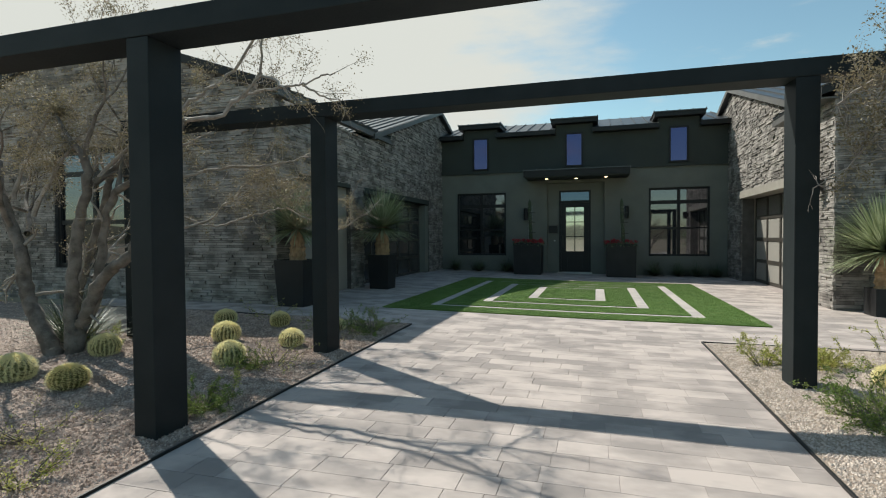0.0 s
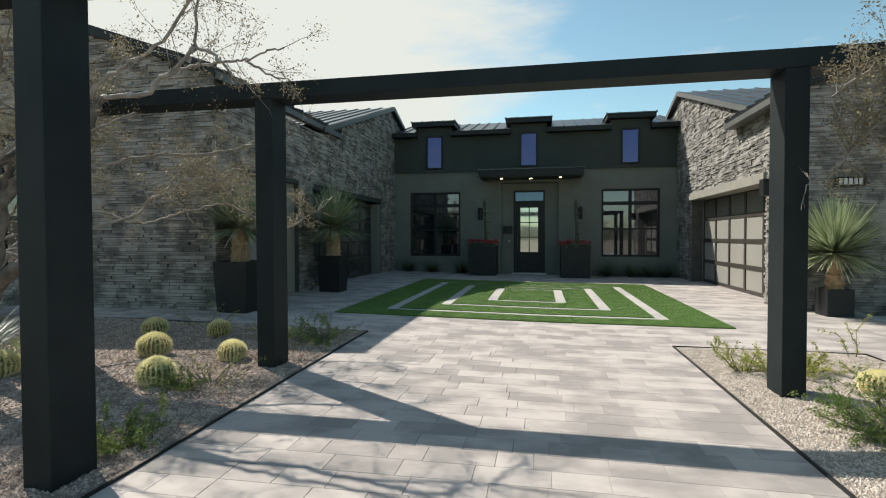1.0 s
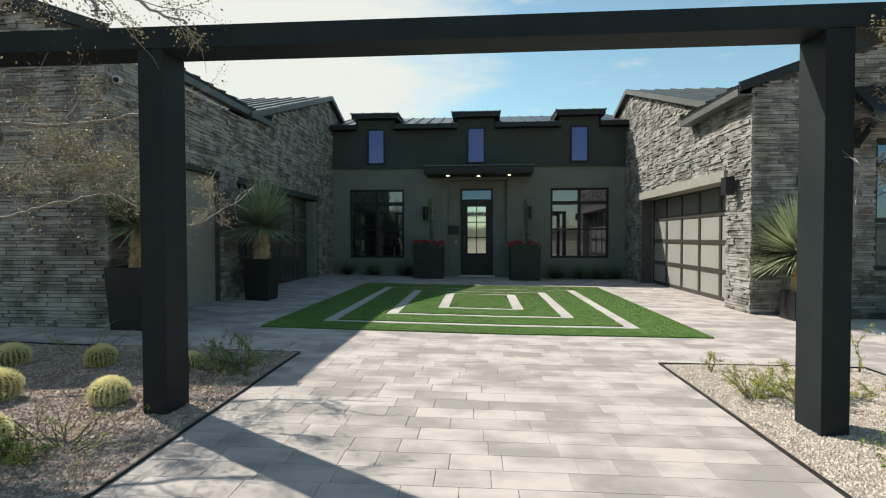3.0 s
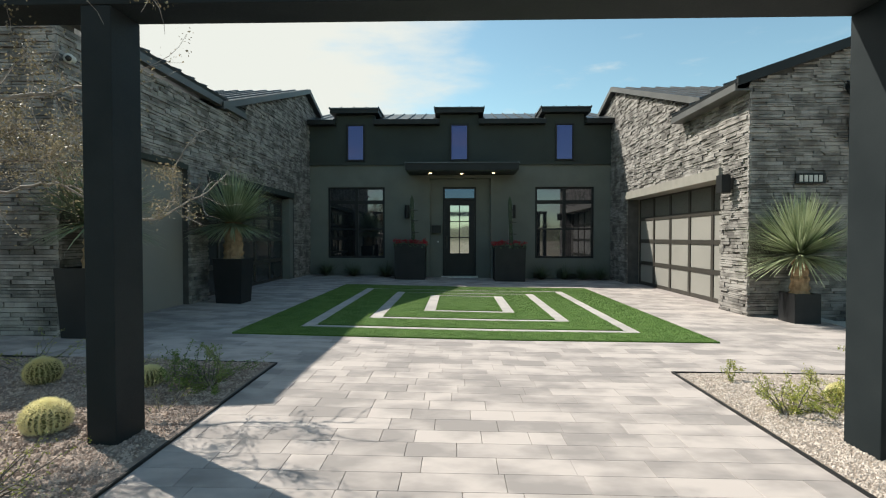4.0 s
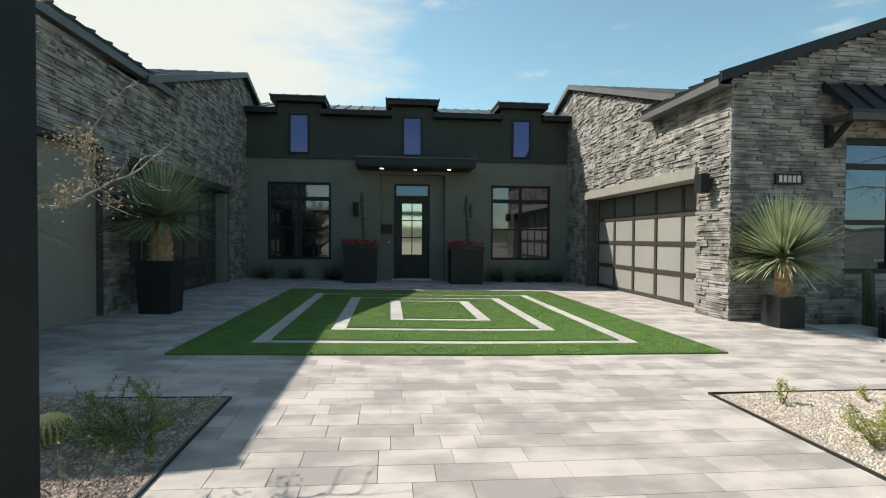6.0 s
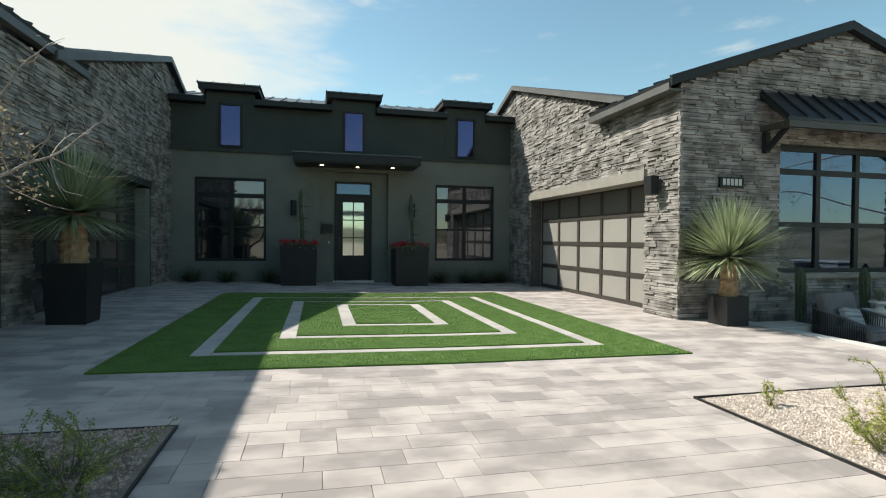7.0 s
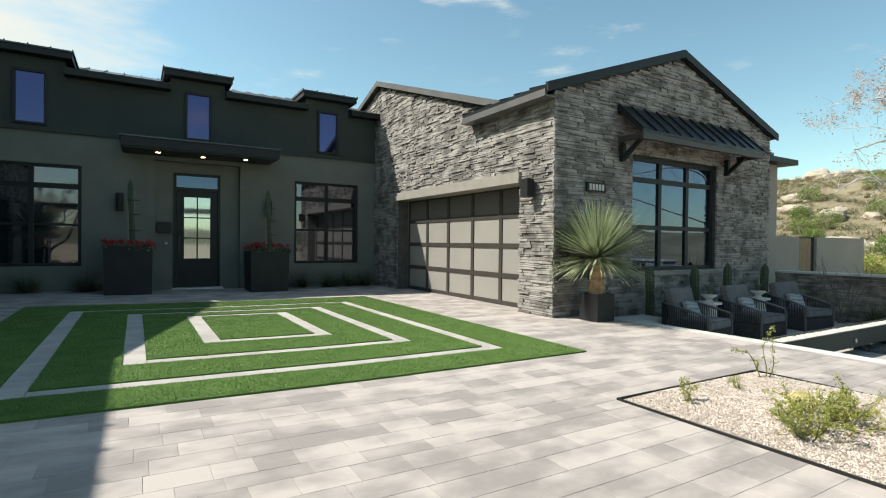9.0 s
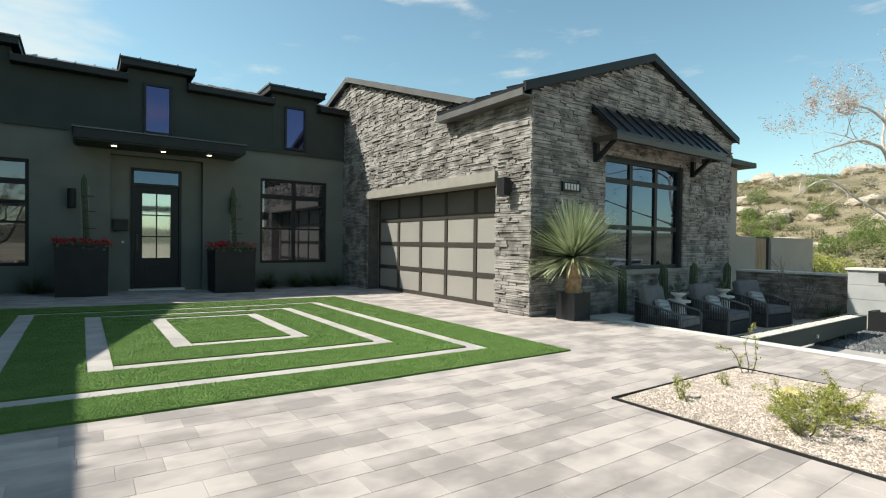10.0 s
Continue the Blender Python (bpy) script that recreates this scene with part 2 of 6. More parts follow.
def gz(x, y=10.0):
    """Height of the sloping drive."""
    x = max(-6.0, min(5.3, x))
    if x >= 0:
        return -0.008 * x
    return -x * min(0.02, max(-0.02, 0.0065 * (y - 3.9)))


CX = -0.555        # the house's middle line
XR, XL = 4.30, -5.41
FY = 18.70         # the entry facade
YR, YL = 11.0, 8.25  # the fronts of the two wings

# ---- ground, drive, beds ----
def ground_sheet():
    xs = [-600, -120, -40, -14, -9, -6, -3, 0, 3, 5.42, 11.7, 16, 40, 120, 600]
    ys = [-600, -120, -40, -12, -4, 0.82, 4.6, 6.98, 8.0, 11.0, 16, 24, 60, 160, 600]
    vs, fs = [], []
    for y in ys:
        for x in xs:
            vs.append((x, y, gz(x, y) - 0.055))
    w = len(xs)
    for j in range(len(ys) - 1):
        for i in range(w - 1):
            if xs[i] == 5.42 and 4.5 < ys[j] < 10.9:
                continue
            fs.append((j * w + i, j * w + i + 1, (j + 1) * w + i + 1, (j + 1) * w + i))
    return raw("ground", vs, fs, SAND)


setting("ground", ground_sheet(), "dry tan desert soil round the house", "ground")

BED_L = (-12.0, -2.42, -6.0, 7.20)
BED_R = (1.46, 3.48, -6.0, 7.19)
TURF_R = (-3.50, 2.65, 8.66, 15.45)
DRIVE = (-9.4, 5.18, -6.0, 18.68)


def slab(bm, x0, x1, y0, y1, z0, z1):
    """A box that follows the slope of the drive."""
    cuts = [y0] + [c for c in (0.82, 6.98) if x0 < 0 and y0 < c < y1] + [y1]
    if len(cuts) > 2:
        for a, b in zip(cuts, cuts[1:]):
            slab(bm, x0, x1, a, b, z0, z1)
        return
    vs = [bm.verts.new((x, y, gz(x, y) + z)) for z in (z0, z1) for y in (y0, y1) for x in (x0, x1)]
    for f in ((0, 2, 3, 1), (4, 5, 7, 6), (0, 1, 5, 4), (1, 3, 7, 5), (3, 2, 6, 7), (2, 0, 4, 6)):
        bm.faces.new([vs[i] for i in f])


bm = bmesh.new()
for x0, x1 in ((DRIVE[0], -6.0), (-6.0, 0.0), (0.0, DRIVE[1])):
    slab(bm, x0, x1, DRIVE[2], DRIVE[3], -0.12, -0.0022)
drive = setting("drive", part("drive", bm, JOINT), "pale grey stone paver driveway with sandy joints", "driveway")


def bed(name, r, side):
    bm = bmesh.new()
    nx, ny = 44, 60
    grid = []
    for j in range(ny + 1):
        row = []
        for i in range(nx + 1):
            x, y = r[0] + (r[1] - r[0]) * i / nx, r[2] + (r[3] - r[2]) * j / ny
            e = min(r[1] - x, x - r[0], r[3] - y)
            z = gz(x, y) + 0.012 + 0.03 * min(1, max(0, e / 0.5)) + 0.02 * noise.noise((x * 0.9, y * 0.9, 0))
            row.append(bm.verts.new((x, y, z)))
        grid.append(row)
    for j in range(ny):
        for i in range(nx):
            bm.faces.new((grid[j][i], grid[j][i + 1], grid[j + 1][i + 1], grid[j + 1][i]))
    ob = part(name, bm, GRAVEL if side > 0 else GRAVEL_ROSE)
    for f in ob.data.polygons:
        f.use_smooth = True
    return setting(name, ob, "tan desert gravel bed edged with black steel", "gravel bed")


bed_left = bed("gravel_bed_1", BED_L, -1)
bed_right = bed("gravel_bed_2", BED_R, 1)


def bed_z(r, x, y):
    e = min(r[1] - x, x - r[0], r[3] - y)
    return gz(x, y) + 0.012 + 0.03 * min(1, max(0, e / 0.5)) + 0.02 * noise.noise((x * 0.9, y * 0.9, 0))


def edging(name, runs):
    bm = bmesh.new()
    for x0, y0, x1, y1 in runs:
        t = 0.007
        slab(bm, min(x0, x1) - t, max(x0, x1) + t, min(y0, y1) - t, max(y0, y1) + t, -0.05, 0.018)
    return setting(name, part(name, bm, BLACK), "black steel edging strip along the gravel", "edging")


edging("trim_edging_1", [(-2.41, -6, -2.41, 7.212), (-12, 7.212, -6.01, 7.212), (-6.0, 7.212, -2.41, 7.212)])
edging("trim_edging_2", [(1.45, -6, 1.45, 7.197), (1.45, 7.197, 3.49, 7.197), (3.49, -6, 3.49, 7.197)])

# turf with pale strips
RINGS = [(-2.81, 1.90, 9.23, 14.66, 0.20), (-2.00, 1.12, 10.10, 14.03, 0.20), (-1.20, 0.37, 10.97, 13.50, 0.20)]
bm = bmesh.new()


def turf_slab(x0, x1, y0, y1):
    for a, b in ((x0, min(x1, 0.0)), (max(x0, 0.0), x1)):
        if b - a > 0.01:
            slab(bm, a, b, y0, y1, -0.03, 0.015)


outer = TURF_R
for x0, x1, y0, y1, w in RINGS:
    inner = (x0 - 0.004, x1 + 0.004, y0 - 0.004, y1 + 0.004)
    turf_slab(outer[0], inner[0], outer[2], outer[3])
    turf_slab(inner[1], outer[1], outer[2], outer[3])
    turf_slab(inner[0], inner[1], outer[2], inner[2])
    turf_slab(inner[0], inner[1], inner[3], outer[3])
    outer = (x0 + w + 0.004, x1 - w - 0.004, y0 + w + 0.004, y1 - w - 0.004)
turf_slab(*outer)
turf = setting("lawn", part("lawn", bm, TURF), "bright green artificial turf court with pale inset strips", "lawn")
STRIPS = []
for x0, x1, y0, y1, w in RINGS:
    STRIPS += [(x0, x0 + w, y0, y1), (x1 - w, x1, y0, y1), (x0 + w + 0.003, x1 - w - 0.003, y0, y0 + w), (x0 + w + 0.003, x1 - w - 0.003, y1 - w, y1)]
for x0, x1, y0, y1 in STRIPS:
    along_y = x1 - x0 < y1 - y0
    n = max(1, round(max(x1 - x0, y1 - y0) / 0.6))
    for i in range(n):
        bm = bmesh.new()
        if along_y:
            slab(bm, x0, x1, y0 + (y1 - y0) * i / n + 0.003, y0 + (y1 - y0) * (i + 1) / n - 0.003, -0.02, 0.003)
        else:
            slab(bm, x0 + (x1 - x0) * i / n + 0.003, x0 + (x1 - x0) * (i + 1) / n - 0.003, y0, y1, -0.02, 0.003)
        part("strip_paver", bm, STRIP, turf)


# ---- walls ----
def mx(x, side):
    return x if side > 0 else 2 * CX - x


def clad(name, parent, plane, at, out, u0, u1, top, holes, z0=-0.06, seed=1, pick=None):
    """Ledge stones on a wall: plane 'x' or 'y' at the given place, out the way they stand; top(u) the upper edge."""
    rng = random.Random(seed)
    vs, fs = [], []
    singles = []
    z = z0
    zmax = max(top(u0), top(u1), max(top(u0 + (u1 - u0) * i / 20) for i in range(21)))
    while z < zmax:
        h = rng.choice((0.032, 0.038, 0.045, 0.053, 0.064))
        u = u0 + rng.uniform(-0.3, 0)
        while u < u1:
            L = rng.uniform(0.12, 0.44)
            a, b = max(u, u0), min(u + L, u1)
            u += L
            if b - a < 0.03:
                continue
            segs = [(a, b)]
            for h0, h1, g0, g1 in holes:
                if z + h > g0 + 0.02 and z < g1 - 0.02:
                    cut = []
                    for p, q in segs:
                        if q <= h0 or p >= h1:
                            cut.append((p, q))
                        else:
                            if p < h0:
                                cut.append((p, h0))
                            if q > h1:
                                cut.append((h1, q))
                    segs = cut
            for p, q in segs:
                if q - p < 0.03:
                    continue
                t0, t1 = top(p), top(q)
                if min(t0, t1) < z + 0.02:
                    continue
                zt0, zt1 = min(z + h, t0) - 0.004, min(z + h, t1) - 0.004
                d = rng.uniform(0.012, 0.050)
                j = rng.uniform(-0.009, 0.009)
                g = 0.0025
                corner = []
                for dep in (0.0, d):
                    for uu, zz in ((p + g, z + 0.003), (q - g, z + 0.003), (q - g, zt1), (p + g, zt0)):
                        dd = dep + (j if uu > (p + q) / 2 else -j) * (dep > 0)
                        corner.append((at + out * dd, uu, zz) if plane == "x" else (uu, at + out * dd, zz))
                quad = [(4, 5, 6, 7), (0, 1, 5, 4), (3, 7, 6, 2), (0, 4, 7, 3), (1, 2, 6, 5)]
                if (plane == "x") == (out < 0):
                    quad = [tuple(reversed(f)) for f in quad]
                if pick and pick((p + q) / 2, z) and len(singles) < 290:
                    singles.append((corner, quad))
                    continue
                n = len(vs)
                vs += corner
                fs += [tuple(n + i for i in f) for f in quad]
        z += h
    ob = raw(name, vs, fs, STONE, parent)
    ob["kind"] = "stuff"
    return ob, singles


def wall_mesh(name, pieces, axis, a, b, mat):
    bm = bmesh.new()
    for o in pieces:
        prism(bm, o, axis, a, b)
    return part(name, bm, mat)


GAR = (11.95, 16.78)   # the double garage door, along y
GZ0, GZ1 = -0.06, 2.36


SY, SL = 12.3, 0.328   # where the upper gable begins, and its slope


def side_top(y):
    if y < SY:
        return 3.84
    if y < 18.3:
        return 3.84 + (y - SY) * SL
    return 3.84 + (18.3 - SY) * SL - (y - 18.3) * SL


# ridge line, half width to the eave, eave height and outer wall of the two front gables
GABLE = {1: (7.75, 3.73, 3.82, 11.30), -1: (-9.85, 4.55, 3.985, -14.3)}


def front_top(side):
    ap, hw, ze, _ = GABLE[side]

    def f(x):
        return ze + (hw - abs(x - ap)) * 0.345
    return f


SINGLES = []


def wing(side):
    s = "east" if side > 0 else "west"
    y0 = YR if side > 0 else YL
    x, xi = (XR, XR + 0.3) if side > 0 else (XL, XL - 0.3)
    holes = [(GAR[0] - 0.06, GAR[1] + 0.32, -1, 2.58)]
    if side < 0:
        holes.append((8.95, 11.2, -1, 2.60))
    # inner side wall, from piers and heads
    cuts = [y0] + [v for h in sorted(holes) for v in (h[0], h[1])] + [21.0]
    outl = []
    for i in range(0, len(cuts), 2):
        a, b = cuts[i], cuts[i + 1]
        ys = [a] + [q for q in (SY, 18.3) if a < q < b] + [b]
        outl.append([(a, -0.3), (b, -0.3)] + [(q, side_top(q)) for q in reversed(ys)])
    for h in holes:
        ys = [h[0]] + [q for q in (SY, 18.3) if h[0] < q < h[1]] + [h[1]]
        outl.append([(h[0], 2.58), (h[1], 2.58)] + [(q, side_top(q)) for q in reversed(ys)])
    w = setting("wall_" + s, wall_mesh("wall_" + s, outl, "x", x, xi, MORTAR), "stacked grey ledge stone wall of the garage wing", "wall")
    pick = (lambda u, z: u < GAR[0] and z < 2.45) if side > 0 else None
    _, singles = clad("stone_cladding", w, "x", x, -side, y0 - 0.05, 20.4, lambda u: side_top(u), holes, seed=3 + side, pick=pick)
    SINGLES.extend((w, c, q) for c, q in singles)
    # front gable wall
    ft = front_top(side)
    x_out = GABLE[side][3]
    a, b = min(x, x_out), max(x, x_out)
    win = (6.31, 9.10, 0.72, 2.99) if side > 0 else sorted((mx(10.05, -1), mx(7.75, -1))) + [0.74, 3.2]
    win = list(win)
    if side < 0:
        win[0], win[1] = -10.85, -7.88
    apex = GABLE[side][0]
    pts_top = sorted([a, apex, b])
    outl = [[(a, -0.5), (win[0], -0.5), (win[0], ft(win[0])), (a, ft(a))],
            [(win[1], -0.5), (b, -0.5), (b, ft(b)), (win[1], ft(win[1]))],
            [(win[0], -0.5), (win[1], -0.5), (win[1], win[2]), (win[0], win[2])],
            [(win[0], win[3]), (win[1], win[3]), (win[1], ft(win[1]))] + ([(apex, ft(apex))] if win[0] < apex < win[1] else []) + [(win[0], ft(win[0]))]]
    if not win[0] < apex < win[1]:
        k = 1 if apex > win[1] else 0
        o = outl[k]
        o.insert(3 if k else 3, (apex, ft(apex)))
    wf = setting("wall_south_" + s, wall_mesh("wall_south_" + s, outl, "y", y0, y0 + 0.3, MORTAR), "stacked grey ledge stone gable wall", "wall")
    near = (lambda u, z: u < 6.3 and z < 1.15) if side > 0 else None
    _, singles = clad("stone_cladding", wf, "y", y0, -1, a - (0.04 if side > 0 else 0), b + (0.04 if side < 0 else 0), ft, [(win[0], win[1], win[2], win[3])], z0=-0.5 if side > 0 else -0.06, seed=11 + side, pick=near)
    SINGLES.extend((wf, c, q) for c, q in singles)
    # outer side, plain
    bm = boxes(((x_out - side * 0.3, y0 + 0.3, -0.5), (x_out, 21, 3.78)))
    setting("wall_outer_" + s, part("wall_outer_" + s, bm, STUCCO_TAN), "plain stucco outer wall of the wing", "wall")
    roof_wing(side, y0, s)
    return win


def seam_roof(name, quad, n, thick=0.10, rib=0.035):
    """A sloping metal deck between four corners (low a, low b, high b, high a) with raised seams from eave to ridge."""
    la, lb, hb, ha = [Vector(p) for p in quad]
    nrm = (lb - la).cross(ha - la).normalized()
    if nrm.z < 0:
        nrm = -nrm
    bm = bmesh.new()
    vs = [bm.verts.new(p + nrm * d) for d in (-thick, 0) for p in (la, lb, hb, ha)]
    for f in ((3, 2, 1, 0), (4, 5, 6, 7), (0, 1, 5, 4), (1, 2, 6, 5), (2, 3, 7, 6), (3, 0, 4, 7)):
        bm.faces.new([vs[i] for i in f])
    along = (lb - la).normalized()
    for i in range(n + 1):
        t = min(0.995, max(0.005, i / n))
        p, q = la.lerp(lb, t), ha.lerp(hb, t)
        w = [p - along * 0.012, p + along * 0.012, q + along * 0.012, q - along * 0.012]
        v = [bm.verts.new(c + nrm * d) for d in (0.0, rib) for c in w]
        for f in ((4, 5, 6, 7), (0, 1, 5, 4), (1, 2, 6, 5), (2, 3, 7, 6), (3, 0, 4, 7)):
            bm.faces.new([v[i] for i in f])
    bmesh.ops.recalc_face_normals(bm, faces=bm.faces[:])
    return part(name, bm, ROOF)


def roof_wing(side, y0, s):
    m = lambda x: mx(x, side)
    ap, hw, ze, _ = GABLE[side]
    ez, rz = ze + 0.12, ze + hw * 0.345 + 0.12
    ex = ap - side * hw
    wall_x = XR if side > 0 else XL
    yf, yb = y0 - 0.10, 13.5
    r = setting("roof_low_" + s, None, "dark standing seam metal gable roof", "roof")
    n = int((yb - yf) / 0.42)
    for k, (lx, lz) in enumerate(((ex, ez), (2 * ap - ex, ez))):
        o = seam_roof("roof_slope", ((lx, yf, lz), (lx, yb, lz), (ap, yb, rz), (ap, yf, rz)), n)
        o.parent = r
    bm = bmesh.new()
    # eave fascia and rakes
    box_in(bm, (ex - side * 0.015, yf + 0.03, ez - 0.19), (ex + side * 0.02, 13.49, ez - 0.07))
    box_in(bm, (ex + side * 0.02, yf + 0.04, ez - 0.19), (wall_x, 13.49, ez - 0.16))
    part("fascia", bm, FASCIA, r, "pale grey eave fascia")
    bm = bmesh.new()
    for sx in (-1, 1):
        hx = ap + sx * hw
        prism(bm, [(ap, rz + 0.03), (hx, ez + 0.03), (hx, ez - 0.13), (ap, rz - 0.13)], "y", yf - 0.03, yf)
    part("rake_board", bm, BLACK, r, "black rake board along the gable")
    # upper gable roof, ridge across the wing
    xa, xb = m(4.30 - 0.14), m(14.2)
    u = setting("roof_high_" + s, None, "dark standing seam metal roof over the garage", "roof")
    zt = side_top(18.3) + 0.12
    lo_y, hi_y = 12.3, 18.3
    zl = zt - (hi_y - lo_y) * SL
    o = seam_roof("roof_slope", ((xa, lo_y, zl), (xb, lo_y, zl), (xb, hi_y, zt), (xa, hi_y, zt)), 22)
    o.parent = u
    o = seam_roof("roof_slope", ((xa, 24.3, zl), (xb, 24.3, zl), (xb, hi_y, zt), (xa, hi_y, zt)), 22)
    o.parent = u
    bm = bmesh.new()
    for yy, zz in ((lo_y, zl), (24.3, zl)):
        prism(bm, [(hi_y, zt + 0.03), (yy, zz + 0.03), (yy, zz - 0.11), (hi_y, zt - 0.11)], "x", xa, m(4.30 - 0.165))
    part("rake_board", bm, FASCIA, u, "grey rake board")


win_r = wing(1)
win_l = wing(-1)


# ---- windows and doors ----
def window(name, x0, x1, z0, z1, y, cols, rows, label, fw=0.07, depth=0.09, glass=GLASS):
    """A framed window in a wall that faces -y: cols and rows are fractions where bars stand."""
    w = tagged(new(name), label, "window", kind="structure")
    bm = bmesh.new()
    yy = (y, y + depth)
    for lo, hi in (((x0, yy[0], z0), (x0 + fw, yy[1], z1)), ((x1 - fw, yy[0], z0), (x1, yy[1], z1)),
                   ((x0 + fw, yy[0], z0), (x1 - fw, yy[1], z0 + fw)), ((x0 + fw, yy[0], z1 - fw), (x1 - fw, yy[1], z1))):
        box_in(bm, lo, hi, 0.006)
    fr = part("window_frame", bm, BLACK, w)
    xs = [x0 + fw] + [x0 + (x1 - x0) * c for c in cols] + [x1 - fw]
    zs = [z0 + fw] + [z0 + (z1 - z0) * r for r, _ in rows] + [z1 - fw]
    for c in cols:
        xc = x0 + (x1 - x0) * c
        part("mullion", boxes(((xc - 0.05, y + 0.01, z0 + fw), (xc + 0.05, y + depth - 0.01, z1 - fw)), bevel=0.004), BLACK, fr)
    for r, t in rows:
        zc = z0 + (z1 - z0) * r
        part("transom_bar", boxes(((x0 + fw, y + 0.014, zc - t / 2), (x1 - fw, y + depth - 0.014, zc + t / 2)), bevel=0.004), BLACK, fr)
    for i in range(len(xs) - 1):
        for j in range(len(zs) - 1):
            p = part("pane", boxes(((xs[i], y + 0.045, zs[j]), (xs[i + 1], y + 0.053, zs[j + 1]))), glass, w)
            p.visible_shadow = False
    return w


def facade():
    x0, x1 = XL, XR
    wins = [(-4.80, -2.96, 0.63, 2.92), (1.88, 3.75, 0.63, 2.92)]
    al = (-1.50, 0.46)
    bm = bmesh.new()
    spans = [(x0, wins[0][0]), (wins[0][1], al[0]), (al[1], wins[1][0]), (wins[1][1], x1)]
    for a, b in spans:
        box_in(bm, (a, FY, -0.3), (b, FY + 0.3, 3.64))
    for a, b, c, d in wins:
        box_in(bm, (a, FY, -0.3), (b, FY + 0.3, c))
        box_in(bm, (a, FY, d), (b, FY + 0.3, 3.64))
    box_in(bm, (al[0], FY, 3.2), (al[1], FY + 0.3, 3.64))
    # the door's recess
    dy = FY + 0.22
    box_in(bm, (al[0], dy, -0.3), (-1.08, dy + 0.08, 3.2))
    box_in(bm, (0.0, dy, -0.3), (al[1], dy + 0.08, 3.2))
    box_in(bm, (-1.08, dy, 2.94), (0.0, dy + 0.08, 3.2))
    setting("wall_north", part("wall_north", bm, STUCCO), "smooth taupe stucco entry facade", "wall")
    bm = bmesh.new()
    box_in(bm, (x0, FY - 0.05, 3.64), (x1, FY + 0.3, 4.98))
    box_in(bm, (x0, FY - 0.075, 3.62), (x1, FY - 0.05, 3.72))
    DW = [-3.88, CX, 2.79]
    dorm = part("wall_north_upper", bm, DARKBAND)
    setting("wall_north_upper", dorm, "charcoal upper wall band over the entry facade", "wall")
    for i, (a, b, c, d) in enumerate(wins):
        window("window_%d" % (i + 1), a, b, c, d, FY + 0.05, (0.5,), ((0.41, 0.05), (0.79, 0.12)), "black framed window with dark reflecting panes in the entry facade", glass=GLASS_CLEAR)
    # dormers with flat caps
    for i, c in enumerate(DW):
        d = setting("dormer_%d" % (i + 1), None, "charcoal dormer with flat overhanging cap and narrow window", "dormer")
        bm = boxes(((c - 0.62, FY - 0.056, 3.76), (c + 0.62, FY - 0.0505, 5.22)), ((c - 0.62, FY - 0.05, 4.985), (c + 0.62, FY + 2.3, 5.22)))
        part("body", bm, DARKBAND, d)
        bm = boxes(((c - 0.77, FY - 0.32, 5.225), (c + 0.77, FY + 2.4, 5.36)), bevel=0.01)
        part("cap", bm, BLACK, d)
        bm = boxes(((c - 0.80, FY - 0.35, 5.362), (c + 0.80, FY + 2.42, 5.395)))
        for k in range(5):
            box_in(bm, (c - 0.79 + 0.39 * k, FY - 0.34, 5.396), (c - 0.77 + 0.39 * k, FY + 2.3, 5.425))
        part("cap_roof", bm, ROOF, d)
        window("window_%d" % (i + 3), c - 0.30, c + 0.30, 3.74, 4.93, FY - 0.112, (), (), "narrow black framed dormer window with blue sky reflection", fw=0.055, depth=0.055, glass=GLASS_VIOLET)
    # main roof and gutter between the dormers
    ro = setting("roof_main", None, "standing seam metal roof above the entry", "roof")
    slope = 0.9 / 3.02
    seam_roof("roof_slope", ((x0, FY - 0.04, 5.0 + 0.28 * slope), (x1, FY - 0.04, 5.0 + 0.28 * slope), (x1, 21.4, 5.9), (x0, 21.4, 5.9)), 24).parent = ro
    for a, b in ((x0, DW[0] - 0.63), (DW[0] + 0.63, DW[1] - 0.63), (DW[1] + 0.63, DW[2] - 0.63), (DW[2] + 0.63, x1)):
        seam_roof("roof_lip", ((a, FY - 0.32, 5.0), (b, FY - 0.32, 5.0), (b, FY - 0.041, 5.0 + 0.279 * slope), (a, FY - 0.041, 5.0 + 0.279 * slope)), max(2, round((b - a) / 0.4))).parent = ro
    edges = [(x0, DW[0] - 0.62), (DW[0] + 0.62, DW[1] - 0.62), (DW[1] + 0.62, DW[2] - 0.62), (DW[2] + 0.62, x1)]
    bm = bmesh.new()
    for a, b in edges:
        box_in(bm, (a, FY - 0.36, 4.87), (b, FY - 0.325, 5.02), 0.008)
        box_in(bm, (a, FY - 0.325, 4.87), (b, FY - 0.05, 4.90))
    setting("trim_gutter", part("trim_gutter", bm, BLACK), "black metal gutter and eave along the entry roof", "gutter")
    bm = boxes(((x0, 21.4, 0), (x1, 21.6, 5.8)))
    setting("wall_back", part("wall_back", bm, STUCCO_TAN), "plain stucco wall behind the entry", "wall")
    return wins


facade()

